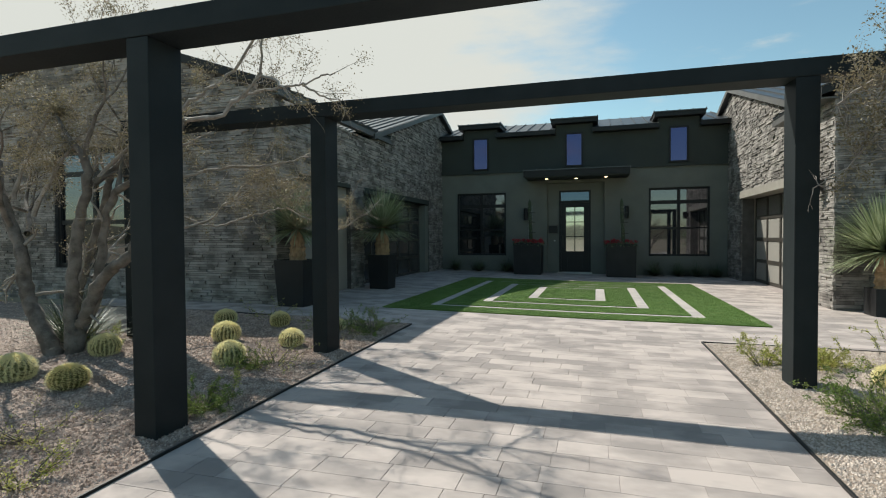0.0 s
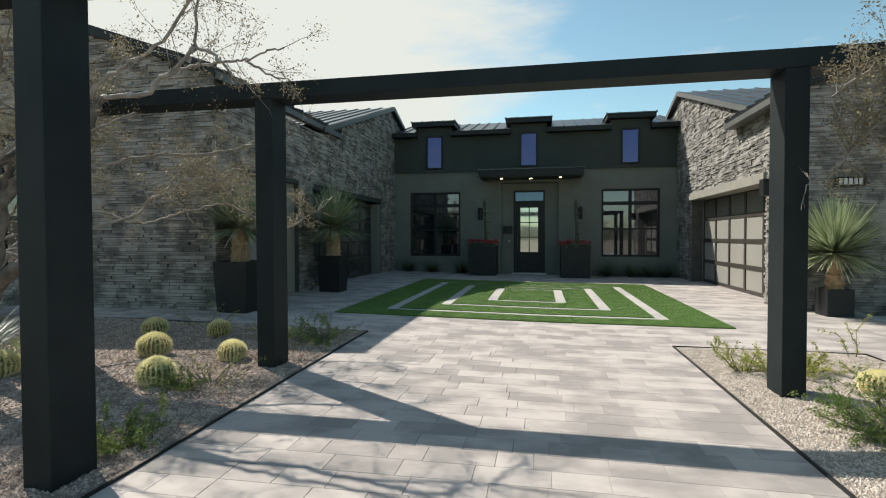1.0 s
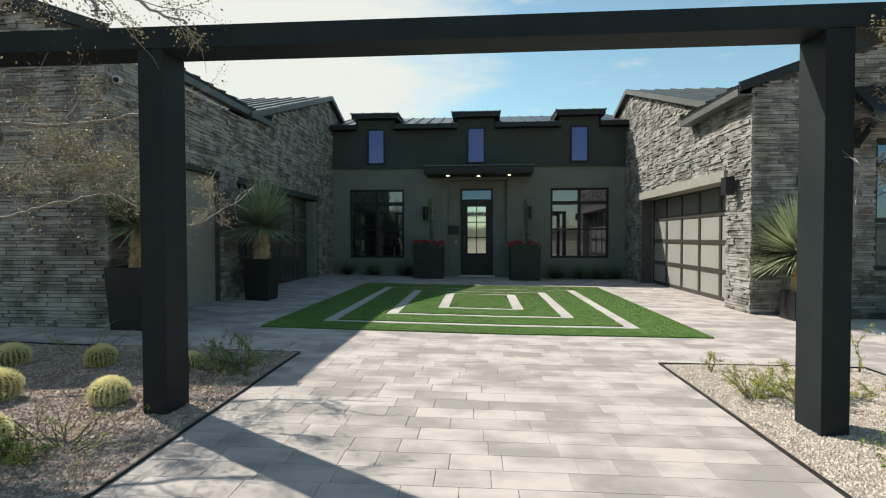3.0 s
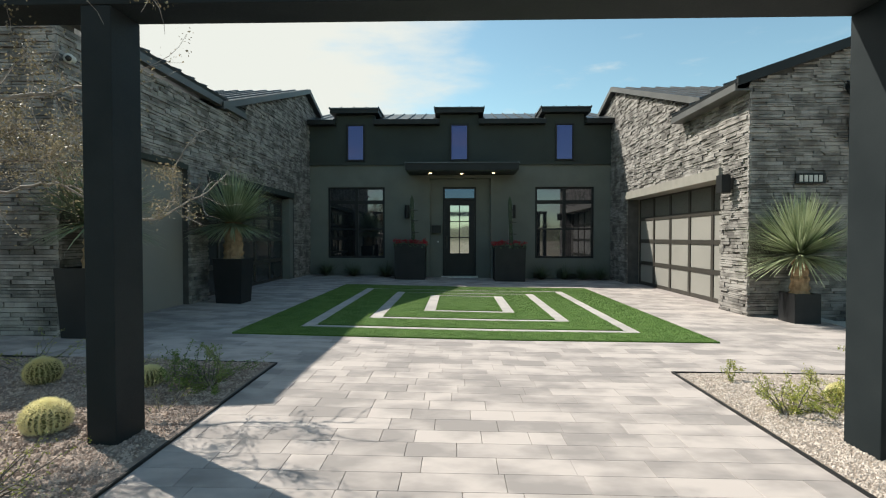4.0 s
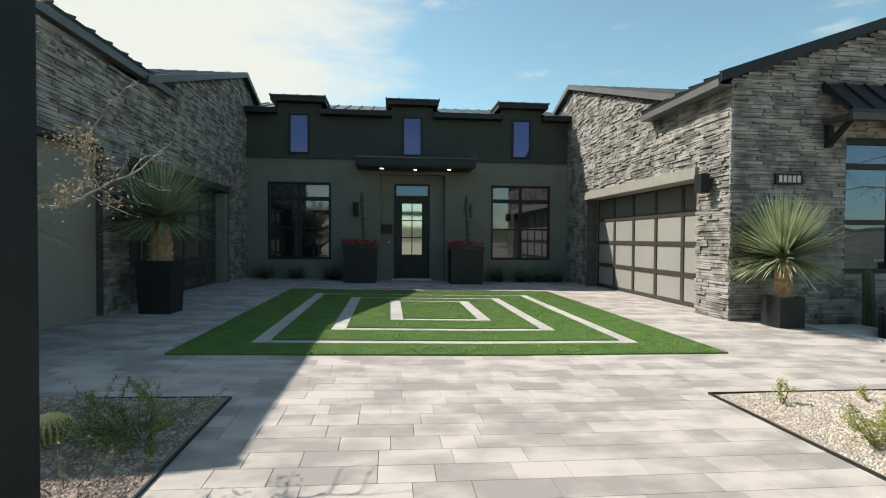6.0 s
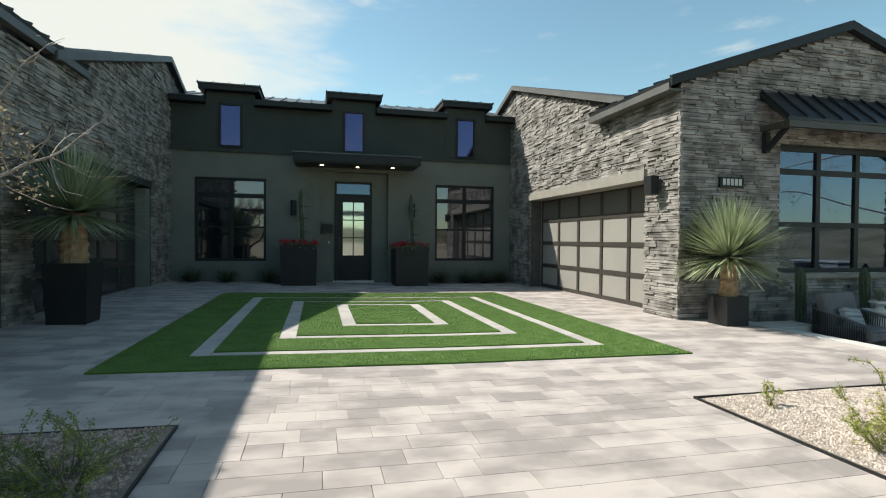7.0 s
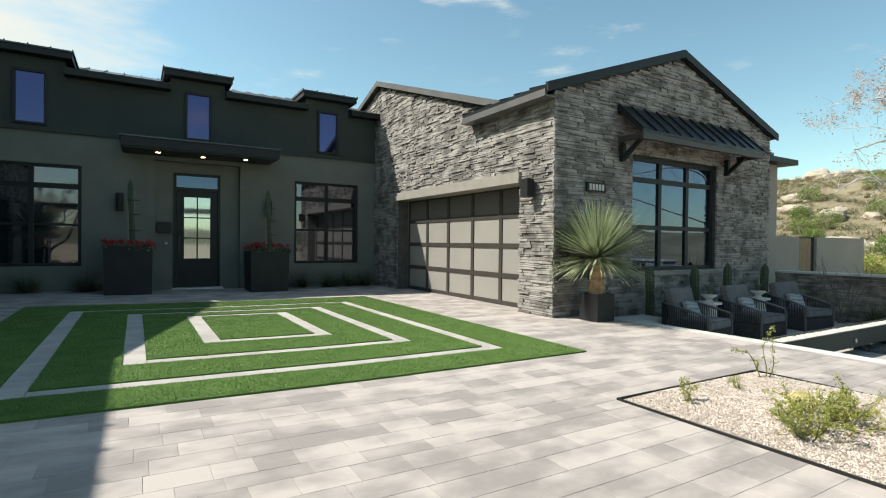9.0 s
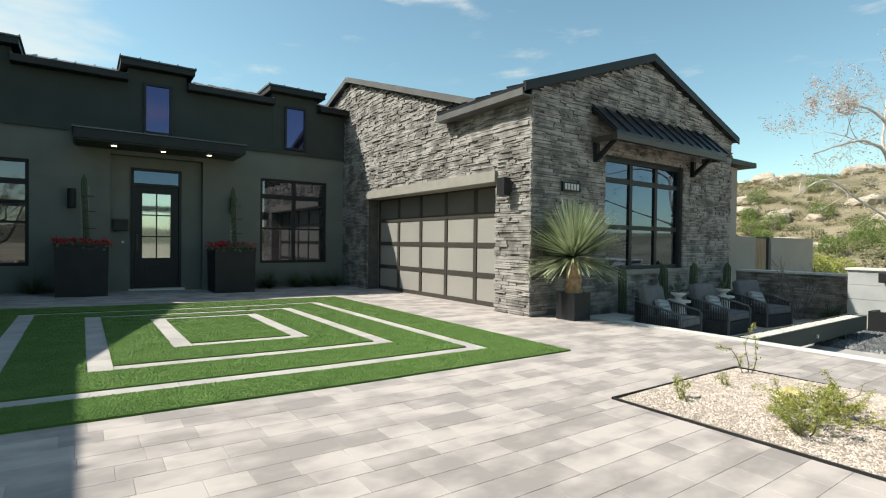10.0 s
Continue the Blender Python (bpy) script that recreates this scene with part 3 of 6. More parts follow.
# entry canopy with three downlights
def canopy():
    c = thing("entry_canopy", (CX, FY, 3.3), "flat charcoal metal canopy over the front door", "canopy")
    x0, x1 = -2.21, 1.21
    c.location.x += 0.08
    h = (x1 - x0) / 2
    part("slab", boxes(((-h, -1.02, 0.03), (h, 0.0, 0.24)), bevel=0.01), BLACK, c)
    soffit = part("soffit", boxes(((-h + 0.04, -0.98, 0.0), (h - 0.04, 0.0, 0.028))), DARKBAND, c)
    bm = boxes(((-h - 0.03, -1.05, 0.242), (h + 0.03, 0.0, 0.27)))
    for i in range(9):
        x = -h + 2 * h * i / 8
        box_in(bm, (x - 0.01, -1.04, 0.271), (x + 0.01, -0.06, 0.295))
    part("roof_sheet", bm, ROOF, c)
    for x, y in ((-0.98, -0.55), (0.0, -0.4), (0.98, -0.55)):
        bm = bmesh.new()
        cyl_in(bm, 0.05, 0.05, 0.012, pose(x, y, -0.007), 20)
        part("downlight", bm, glow("warm lamp", (1.0, 0.72, 0.42), 4.5), soffit, "small warm round downlight")


canopy()


def front_door():
    d = tagged(new("door_1"), "dark front door with six glass panes and transom", "door", kind="structure")
    y = FY + 0.20
    x0, x1 = -1.08, 0.0
    bm = boxes(((x0, y - 0.03, 0.02), (x0 + 0.06, y + 0.1, 2.94)), ((x1 - 0.06, y - 0.03, 0.02), (x1, y + 0.1, 2.94)),
               ((x0 + 0.06, y - 0.03, 2.88), (x1 - 0.06, y + 0.1, 2.94)), ((x0 + 0.06, y - 0.03, 2.50), (x1 - 0.06, y + 0.1, 2.58)), bevel=0.005)
    part("door_frame", bm, BLACK, d)
    part("transom_pane", boxes(((x0 + 0.06, y + 0.03, 2.58), (x1 - 0.06, y + 0.04, 2.88))), GLASS, d).visible_shadow = False
    a, b = x0 + 0.065, x1 - 0.065
    g0, g1, gb, gt = a + 0.17, b - 0.17, 0.78, 2.34
    bm = boxes(((a, y, 0.05), (g0, y + 0.06, 2.495)), ((g1, y, 0.05), (b, y + 0.06, 2.495)), ((g0, y, 0.05), (g1, y + 0.06, gb)), ((g0, y, gt), (g1, y + 0.06, 2.495)))
    box_in(bm, (g0 + 0.05, y - 0.012, 0.2), (g1 - 0.05, y, 0.62), 0.006)
    xm = (g0 + g1) / 2
    box_in(bm, (xm - 0.014, y + 0.005, gb), (xm + 0.014, y + 0.05, gt))
    for k in (1, 2):
        z = gb + (gt - gb) * k / 3
        box_in(bm, (g0, y + 0.008, z - 0.014), (g1, y + 0.047, z + 0.014))
    leaf = part("door_leaf", bm, BLACK, d)
    for i in range(2):
        for j in range(3):
            p = part("pane", boxes((((g0, xm)[i], y + 0.024, gb + (gt - gb) * j / 3), ((xm, g1)[i], y + 0.03, gb + (gt - gb) * (j + 1) / 3))), DOORGLASS, leaf)
            p.visible_shadow = False
    bm = boxes(((a + 0.05, y - 0.05, 0.95), (a + 0.08, y - 0.03, 1.35)), ((a + 0.055, y - 0.03, 0.98), (a + 0.075, y, 1.0)), ((a + 0.055, y - 0.03, 1.3), (a + 0.075, y, 1.32)))
    part("door_handle", bm, BRONZE, leaf)
    bm = boxes(((x0 - 0.05, FY - 0.1, -0.1), (x1 + 0.05, FY + 0.3, 0.045)), bevel=0.01)
    setting("threshold", part("threshold", bm, CONCRETE), "pale concrete threshold under the front door", "threshold")


front_door()


# garage doors
def garage_door(name, x, y0, y1, z0, z1, side, label, panel, frame_mat, top_panel, cols=5, rows=4):
    g = tagged(new(name), label, "garage door", kind="structure")
    o = -side
    bm = bmesh.new()
    ch, rh = (y1 - y0) / cols, (z1 - z0) / rows
    for i in range(cols + 1):
        y = y0 + ch * i
        w = 0.05
        box_in(bm, (x, max(y0, y - w), z0), (x + o * 0.03, min(y1, y + w), z1))
    for j in range(rows + 1):
        z = z0 + rh * j
        w = 0.05 if 0 < j < rows else 0.09
        box_in(bm, (x, y0, max(z0, z - w)), (x + o * 0.027, y1, min(z1, z + w)))
    part("door_frame", bm, frame_mat, g)
    for i in range(cols):
        for j in range(rows):
            part("panel", boxes(((x, y0 + ch * i + 0.05, z0 + rh * j + 0.05), (x + o * 0.008, y0 + ch * (i + 1) - 0.05, z0 + rh * (j + 1) - 0.05))), top_panel if j == rows - 1 else panel, g)
    return g


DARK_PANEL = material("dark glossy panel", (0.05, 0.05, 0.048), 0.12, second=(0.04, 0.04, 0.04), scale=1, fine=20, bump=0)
# Top row of the east door: darker panel colour deepens the lintel's shade.
SHADED_PANEL = material("shaded panel", (0.14, 0.134, 0.122), 0.3, second=(0.125, 0.12, 0.11), scale=1.2, fine=40, bump=0)
garage_door("door_2", XR + 0.38, GAR[0] - 0.04, GAR[1] + 0.37, -0.035, 2.43, 1, "dark bronze garage door with twenty taupe frosted panels", GARAGE_PANEL, BRONZE, SHADED_PANEL)
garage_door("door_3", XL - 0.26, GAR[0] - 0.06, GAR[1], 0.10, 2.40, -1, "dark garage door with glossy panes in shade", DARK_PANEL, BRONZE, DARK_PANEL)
for side, s in ((1, "east"), (-1, "west")):
    x = XR if side > 0 else XL
    if side > 0:
        bm = boxes(((x + 0.305, GAR[1] + 0.375, -0.1), (x + 0.5, GAR[1] + 0.46, 2.42)), ((x + 0.305, GAR[0] - 0.2, -0.1), (x + 0.5, GAR[0] - 0.045, 2.42)))
    else:
        bm = boxes(((x - 0.02, GAR[1] + 0.003, -0.1), (x - 0.3, GAR[1] + 0.32, 2.40)))
    # West jamb takes the darker stucco, so its shade is partly in the colour.
    setting("trim_jamb_" + s, part("trim_jamb_" + s, bm, TRIM if side > 0 else STUCCO), "taupe stucco jamb beside the garage door", "trim")
    bm = boxes(((x - side * 0.09, GAR[0] - 0.10, 2.38), (x + side * 0.5, GAR[1] + 0.36, 2.585)), bevel=0.008) if side > 0 else boxes(((x + 0.03, GAR[0] - 0.06, 2.44), (x - 0.3, GAR[1] + 0.32, 2.585)), bevel=0.008)
    setting("trim_lintel_" + s, part("trim_lintel_" + s, bm, TRIM if side > 0 else DARKBAND), "plain lintel over the garage door", "trim")
bm = boxes(((XL - 0.16, 8.95, 0.06), (XL - 0.10, 11.2, 2.50)))
for k in range(1, 4):
    box_in(bm, (XL - 0.10, 8.97, 0.06 + 0.59 * k - 0.004), (XL - 0.094, 11.18, 0.06 + 0.59 * k + 0.004))
g = setting("door_4", part("door_4", bm, DOOR_TAN), "plain taupe single garage door in shade", "garage door")
bm = boxes(((XL + 0.02, 8.95, 2.50), (XL - 0.3, 11.2, 2.60)), bevel=0.006)
setting("trim_lintel_small", part("trim_lintel_small", bm, DARKBAND), "dark lintel over the single garage door", "trim")
for side, s in ((1, "east"), (-1, "west")):
    x = mx(4.9, side)
    bm = boxes(((mx(4.85, side), 11.4, -0.2), (mx(4.95, side), 18.6, 3.4)))
    setting("wall_inner_" + s, part("wall_inner_" + s, bm, MORTAR), "dark wall inside the garage", "wall")

window("window_6", win_r[0], win_r[1], win_r[2], win_r[3], YR + 0.06, (0.345, 0.67), ((0.385, 0.09), (0.80, 0.10)), "large black framed window with nine reflecting panes under the awning", fw=0.09, depth=0.12)
window("window_7", win_l[0], win_l[1], win_l[2], win_l[3], YL + 0.06, (0.345, 0.67), ((0.385, 0.09), (0.80, 0.10)), "black framed window with pale reflecting panes behind the tree", fw=0.09, depth=0.12, glass=GLASS_CLEAR)
bm = boxes(((win_r[0] - 0.04, YR - 0.09, 0.64), (win_r[1] + 0.04, YR + 0.06, 0.715)), bevel=0.006)
setting("trim_sill", part("trim_sill", bm, TRIM), "grey stone window sill", "sill")
# rooms added behind the panes, coloured dark to stand in for unlit interiors
for nm, lo, hi in (("entry", (XL + 0.1, FY + 1.8, 0), (XR - 0.1, FY + 1.9, 4.9)), ("east", (4.7, YR + 1.6, -0.4), (11.0, YR + 1.7, 3.9)), ("west", (-12.3, YL + 1.6, 0), (-5.8, YL + 1.7, 3.9))):
    setting("wall_room_" + nm, part("wall_room_" + nm, boxes((lo, hi)), DARKBAND), "added dark backing wall standing in for an unlit room", "wall")
for nm, lo, hi in (("entry", (XL + 0.1, FY + 0.3, -0.05), (XR - 0.1, FY + 1.8, 0.02)), ("east", (4.7, YR + 0.3, -0.1), (11.0, YR + 1.6, 0.0)), ("west", (-12.3, YL + 0.3, 0), (-5.8, YL + 1.6, 0.1))):
    setting("floor_" + nm, part("floor_" + nm, boxes((lo, hi)), BRONZE), "added dark floor standing in for an unlit room", "floor")


# awning over the large window
def awning():
    a = thing("window_awning", (7.86, YR, 3.3), "black standing seam metal awning on brackets", "awning")
    x0, x1 = -2.03, 2.02
    bm = bmesh.new()
    prism(bm, [(-0.06, 0.56), (-0.62, 0.01), (-0.62, -0.03), (-0.06, 0.52)], "x", x0, x1)
    part("roof_sheet", bm, AWNING, a)
    for i in range(12):
        x = x0 + 0.014 + (x1 - x0 - 0.028) * i / 11
        bm = bmesh.new()
        prism(bm, [(-0.06, 0.60), (-0.63, 0.04), (-0.62, 0.012), (-0.06, 0.562)], "x", x - 0.012, x + 0.012)
        part("seam", bm, AWNING, a)
    part("front_beam", boxes(((x0 + 0.02, -0.61, -0.15), (x1 - 0.02, -0.53, -0.032)), bevel=0.006), BRONZE, a, "dark bronze front beam")
    part("wall_ledger", boxes(((x0, -0.075, 0.40), (x1, -0.061, 0.54))), BLACK, a)
    for x in (x0 + 0.04, x1 - 0.04):
        part("end_beam", boxes(((x - 0.035, -0.53, -0.14), (x + 0.035, -0.06, -0.04)), bevel=0.004), BRONZE, a)
    for x in (-1.94, 1.5):
        br = part("bracket", boxes(((x - 0.045, -0.15, -0.50), (x + 0.045, -0.062, -0.15)), bevel=0.005), BLACK, a, "dark angled bracket")
        bm = bmesh.new()
        prism(bm, [(-0.14, -0.48), (-0.53, -0.15), (-0.43, -0.15), (-0.14, -0.38)], "x", x - 0.035, x + 0.035)
        part("strut", bm, BLACK, br)
    for x in (x0 - 0.012, x1 + 0.012):
        bm = bmesh.new()
        prism(bm, [(-0.06, 0.55), (-0.62, -0.01), (-0.62, -0.06), (-0.06, 0.46)], "x", x - 0.01, x + 0.01)
        part("end_plate", bm, BLACK, a)


awning()


# ---- pergola frames over the drive ----
def drive_frame(y, L, group):
    g = thing("drive_arch", (CX, y, 0), "charcoal steel arch frame spanning the paved drive", "arch", group)
    R = 1.89
    for x in (L, R, -5.42, 4.5):
        z = gz(x, y)
        part("post", boxes(((x - 0.09 - CX, 0.0, z - 0.05), (x + 0.09 - CX, 0.28, 2.66)), bevel=0.008), PERGOLA, g)
    part("beam", boxes(((-5.53 - CX, -0.006, 2.662), (4.61 - CX, 0.286, 2.815)), bevel=0.008), PERGOLA, g)
    return g


drive_frame(2.86, -2.70, "arches over the drive")
drive_frame(5.21, -2.75, "arches over the drive")

# ---- planting ----
LEAF_OLIVE = leaf_material("olive leaf", (0.16, 0.135, 0.075), (0.31, 0.26, 0.17), through_light=0.35)
LEAF_GREEN = leaf_material("fresh leaf", (0.24, 0.28, 0.05), (0.47, 0.445, 0.14), through_light=0.35)
LEAF_DEEP = leaf_material("deep green leaf", (0.10, 0.165, 0.035), (0.25, 0.30, 0.08), through_light=0.35)
LEAF_PINK = leaf_material("dry pink leaf", (0.56, 0.47, 0.41), (0.47, 0.36, 0.31), through_light=0.4)
BARK = material("grey bark", (0.225, 0.198, 0.175), 0.9, second=(0.105, 0.092, 0.08), scale=9, fine=60, bump=0.6, dist=0.01)
# Twigs share the trunk's grey bark; sunlight is put into their paler colour.
BARK_SUNLIT = material("sunlit twig bark", (0.40, 0.36, 0.325), 0.85, second=(0.24, 0.212, 0.188), scale=9, fine=60, bump=0.3)
BARK_PALE = material("pale twig bark", (0.66, 0.62, 0.57), 0.85, second=(0.44, 0.40, 0.36), scale=9, fine=60, bump=0.3)
CACTUS = material("cactus skin", (0.16, 0.155, 0.06), 0.7, second=(0.10, 0.10, 0.04), scale=8, fine=60, bump=0.2)
COLUMN = material("column cactus skin", (0.062, 0.08, 0.045), 0.65, second=(0.045, 0.065, 0.03), scale=8, fine=60, bump=0.2)
SPINE = leaf_material("golden spine", (0.93, 0.87, 0.56), (0.84, 0.76, 0.44), rough=0.55, per=0.5, through_light=0.35)
YUCCA = leaf_material("yucca leaf", (0.20, 0.245, 0.125), (0.46, 0.495, 0.315), rough=0.4, through_light=0.2)
YUCCA_TRUNK = material("yucca trunk fibre", (0.43, 0.30, 0.185), 0.9, second=(0.26, 0.175, 0.105), scale=14, fine=70, bump=0.8, dist=0.02, stretch=(1, 1, 0.4))
RED = material("red petal", (0.42, 0.02, 0.035), 0.6, second=(0.28, 0.01, 0.02), scale=8, fine=30, bump=0, per=0.5)
POT = material("black planter", (0.014, 0.0145, 0.016), 0.5, second=(0.02, 0.02, 0.022), scale=3, fine=80, bump=0.05, spec=0.3)
AGAVE = material("agave leaf", (0.07, 0.10, 0.055), 0.5, second=(0.11, 0.13, 0.07), scale=4, fine=30, bump=0.05, per=0.4)


def tube(vs, fs, pts, radii, seg=6):
    """A tapered tube along points."""
    base = len(vs)
    up = Vector((0.13, 0.31, 0.94))
    for i, p in enumerate(pts):
        d = (pts[min(i + 1, len(pts) - 1)] - pts[max(i - 1, 0)])
        if d.length < 1e-6:
            d = Vector((0, 0, 1))
        d.normalize()
        a = d.cross(up)
        if a.length < 1e-3:
            a = d.orthogonal()
        a.normalize()
        b = d.cross(a)
        for k in range(seg):
            t = 2 * math.pi * k / seg
            vs.append(p + (a * math.cos(t) + b * math.sin(t)) * radii[i])
    for i in range(len(pts) - 1):
        for k in range(seg):
            k2 = (k + 1) % seg
            fs.append((base + i * seg + k, base + i * seg + k2, base + (i + 1) * seg + k2, base + (i + 1) * seg + k))


def leaf_tri(vs, fs, p, size, rng, narrow=0.45):
    d = Vector((rng.gauss(0, 1), rng.gauss(0, 1), rng.gauss(0, 0.8))).normalized()
    s = d.orthogonal().normalized()
    s = s * math.cos(rng.uniform(0, 6.3)) + d.cross(s) * math.sin(rng.uniform(0, 6.3))
    n = len(vs)
    vs += [p, p + d * size * 0.5 + s * size * narrow * 0.5, p + d * size, p + d * size * 0.5 - s * size * narrow * 0.5]
    fs.append((n, n + 1, n + 2, n + 3))


def grow(rng, vs, fs, tips, p, d, length, radius, depth, wander=0.35, lift=0.05, kids=(2, 3), shrink=0.68):
    n = max(3, int(length / 0.16))
    pts, radii = [p.copy()], [radius]
    d = d.normalized()
    for i in range(n):
        d = (d + Vector((rng.gauss(0, wander), rng.gauss(0, wander), rng.gauss(0, wander) + lift)) * 0.35).normalized()
        p = p + d * length / n
        pts.append(p.copy())
        radii.append(radius * (1 - 0.5 * (i + 1) / n))
    tube(vs, fs, pts, radii, 7 if radius > 0.03 else (5 if radius > 0.012 else 3))
    if depth <= 1:
        tips.extend(pts[len(pts) // 3:])
    if depth == 0:
        return
    for k in range(rng.randint(*kids)):
        at = pts[rng.randint(max(1, len(pts) // 3), len(pts) - 1)] if k else pts[-1]
        s = Vector((rng.gauss(0, 1), rng.gauss(0, 1), rng.gauss(0, 0.7) + 0.15)).normalized()
        grow(rng, vs, fs, tips, at, (d + s * rng.uniform(0.5, 1.0)), length * shrink * rng.uniform(0.75, 1.2), radius * 0.5, depth - 1, wander, lift, kids, shrink)


def smooth_line(pts, steps=5):
    """Points along a curve through the given ones."""
    out = []
    for i in range(len(pts) - 1):
        p0, p1, p2, p3 = pts[max(i - 1, 0)], pts[i], pts[i + 1], pts[min(i + 2, len(pts) - 1)]
        for k in range(steps):
            t = k / steps
            out.append(0.5 * (2 * p1 + (p2 - p0) * t + (2 * p0 - 5 * p1 + 4 * p2 - p3) * t * t + (3 * p1 - p0 - 3 * p2 + p3) * t ** 3))
    return out + [pts[-1]]


def tree(name, at, label, leaf_mat, bark, leaves, size, seed, limbs=(), boughs=(), spread=0.05, clear=None, share=0.3, twig_bark=None):
    """limbs: (start, direction, length, radius, depth) that branch freely; boughs: (points, radius at the ends, twigs, twig length)."""
    rng = random.Random(seed)
    twig_bark = twig_bark or BARK_SUNLIT
    base = Vector(at)
    t = thing(name, at, label, "tree")
    vs, fs, tips = [], [], []
    for p, d, length, radius, depth in limbs:
        grow(rng, vs, fs, tips, Vector(p) - base, Vector(d), length, radius, depth)
    crown_tips = len(tips)
    tv, tf = [], []
    for line, r0, r1, count, twig in boughs:
        bv, bf = (vs, fs) if r0 > 0.05 else (tv, tf)
        fine = smooth_line([Vector(q) - base for q in line])
        m = len(fine)
        fine = [q + Vector((rng.gauss(0, 0.008), rng.gauss(0, 0.008), rng.gauss(0, 0.008))) if 0 < i < m - 1 else q for i, q in enumerate(fine)]
        tube(bv, bf, fine, [(r0 + (r1 - r0) * i / m) * rng.uniform(0.92, 1.08) for i in range(m)], 10 if r0 > 0.05 else 6)
        for k in range(count):
            q = fine[rng.randint(m // 4, m - 1)]
            d = Vector((rng.uniform(-0.2, 1.0), rng.gauss(0, 0.5), rng.gauss(0.1, 0.7)))
            grow(rng, tv, tf, tips, q, d, twig * rng.uniform(0.5, 1.2), max(0.0045, r1 * 0.5), 1, wander=0.45, lift=0.0, kids=(1, 3), shrink=0.6)
    raw("trunk", vs, fs, bark, t, smooth=True)
    raw("bough", tv, tf, twig_bark, t, "thin pale twigs", smooth=True)["kind"] = "stuff"
    vs, fs = [], []
    for i in range(leaves):
        p = tips[rng.randrange(crown_tips) if rng.random() > share else rng.randrange(crown_tips, len(tips))] + Vector((rng.gauss(0, spread), rng.gauss(0, spread), rng.gauss(0, spread)))
        if clear and clear(p + base):
            continue
        leaf_tri(vs, fs, p, size * rng.uniform(0.6, 1.3), rng)
    cr = raw("crown", vs, fs, leaf_mat, t)
    cr["kind"] = "stuff"
    return t


def over_drive(p):
    return -2.85 < p.x < 1.98 and p.z < 2.6


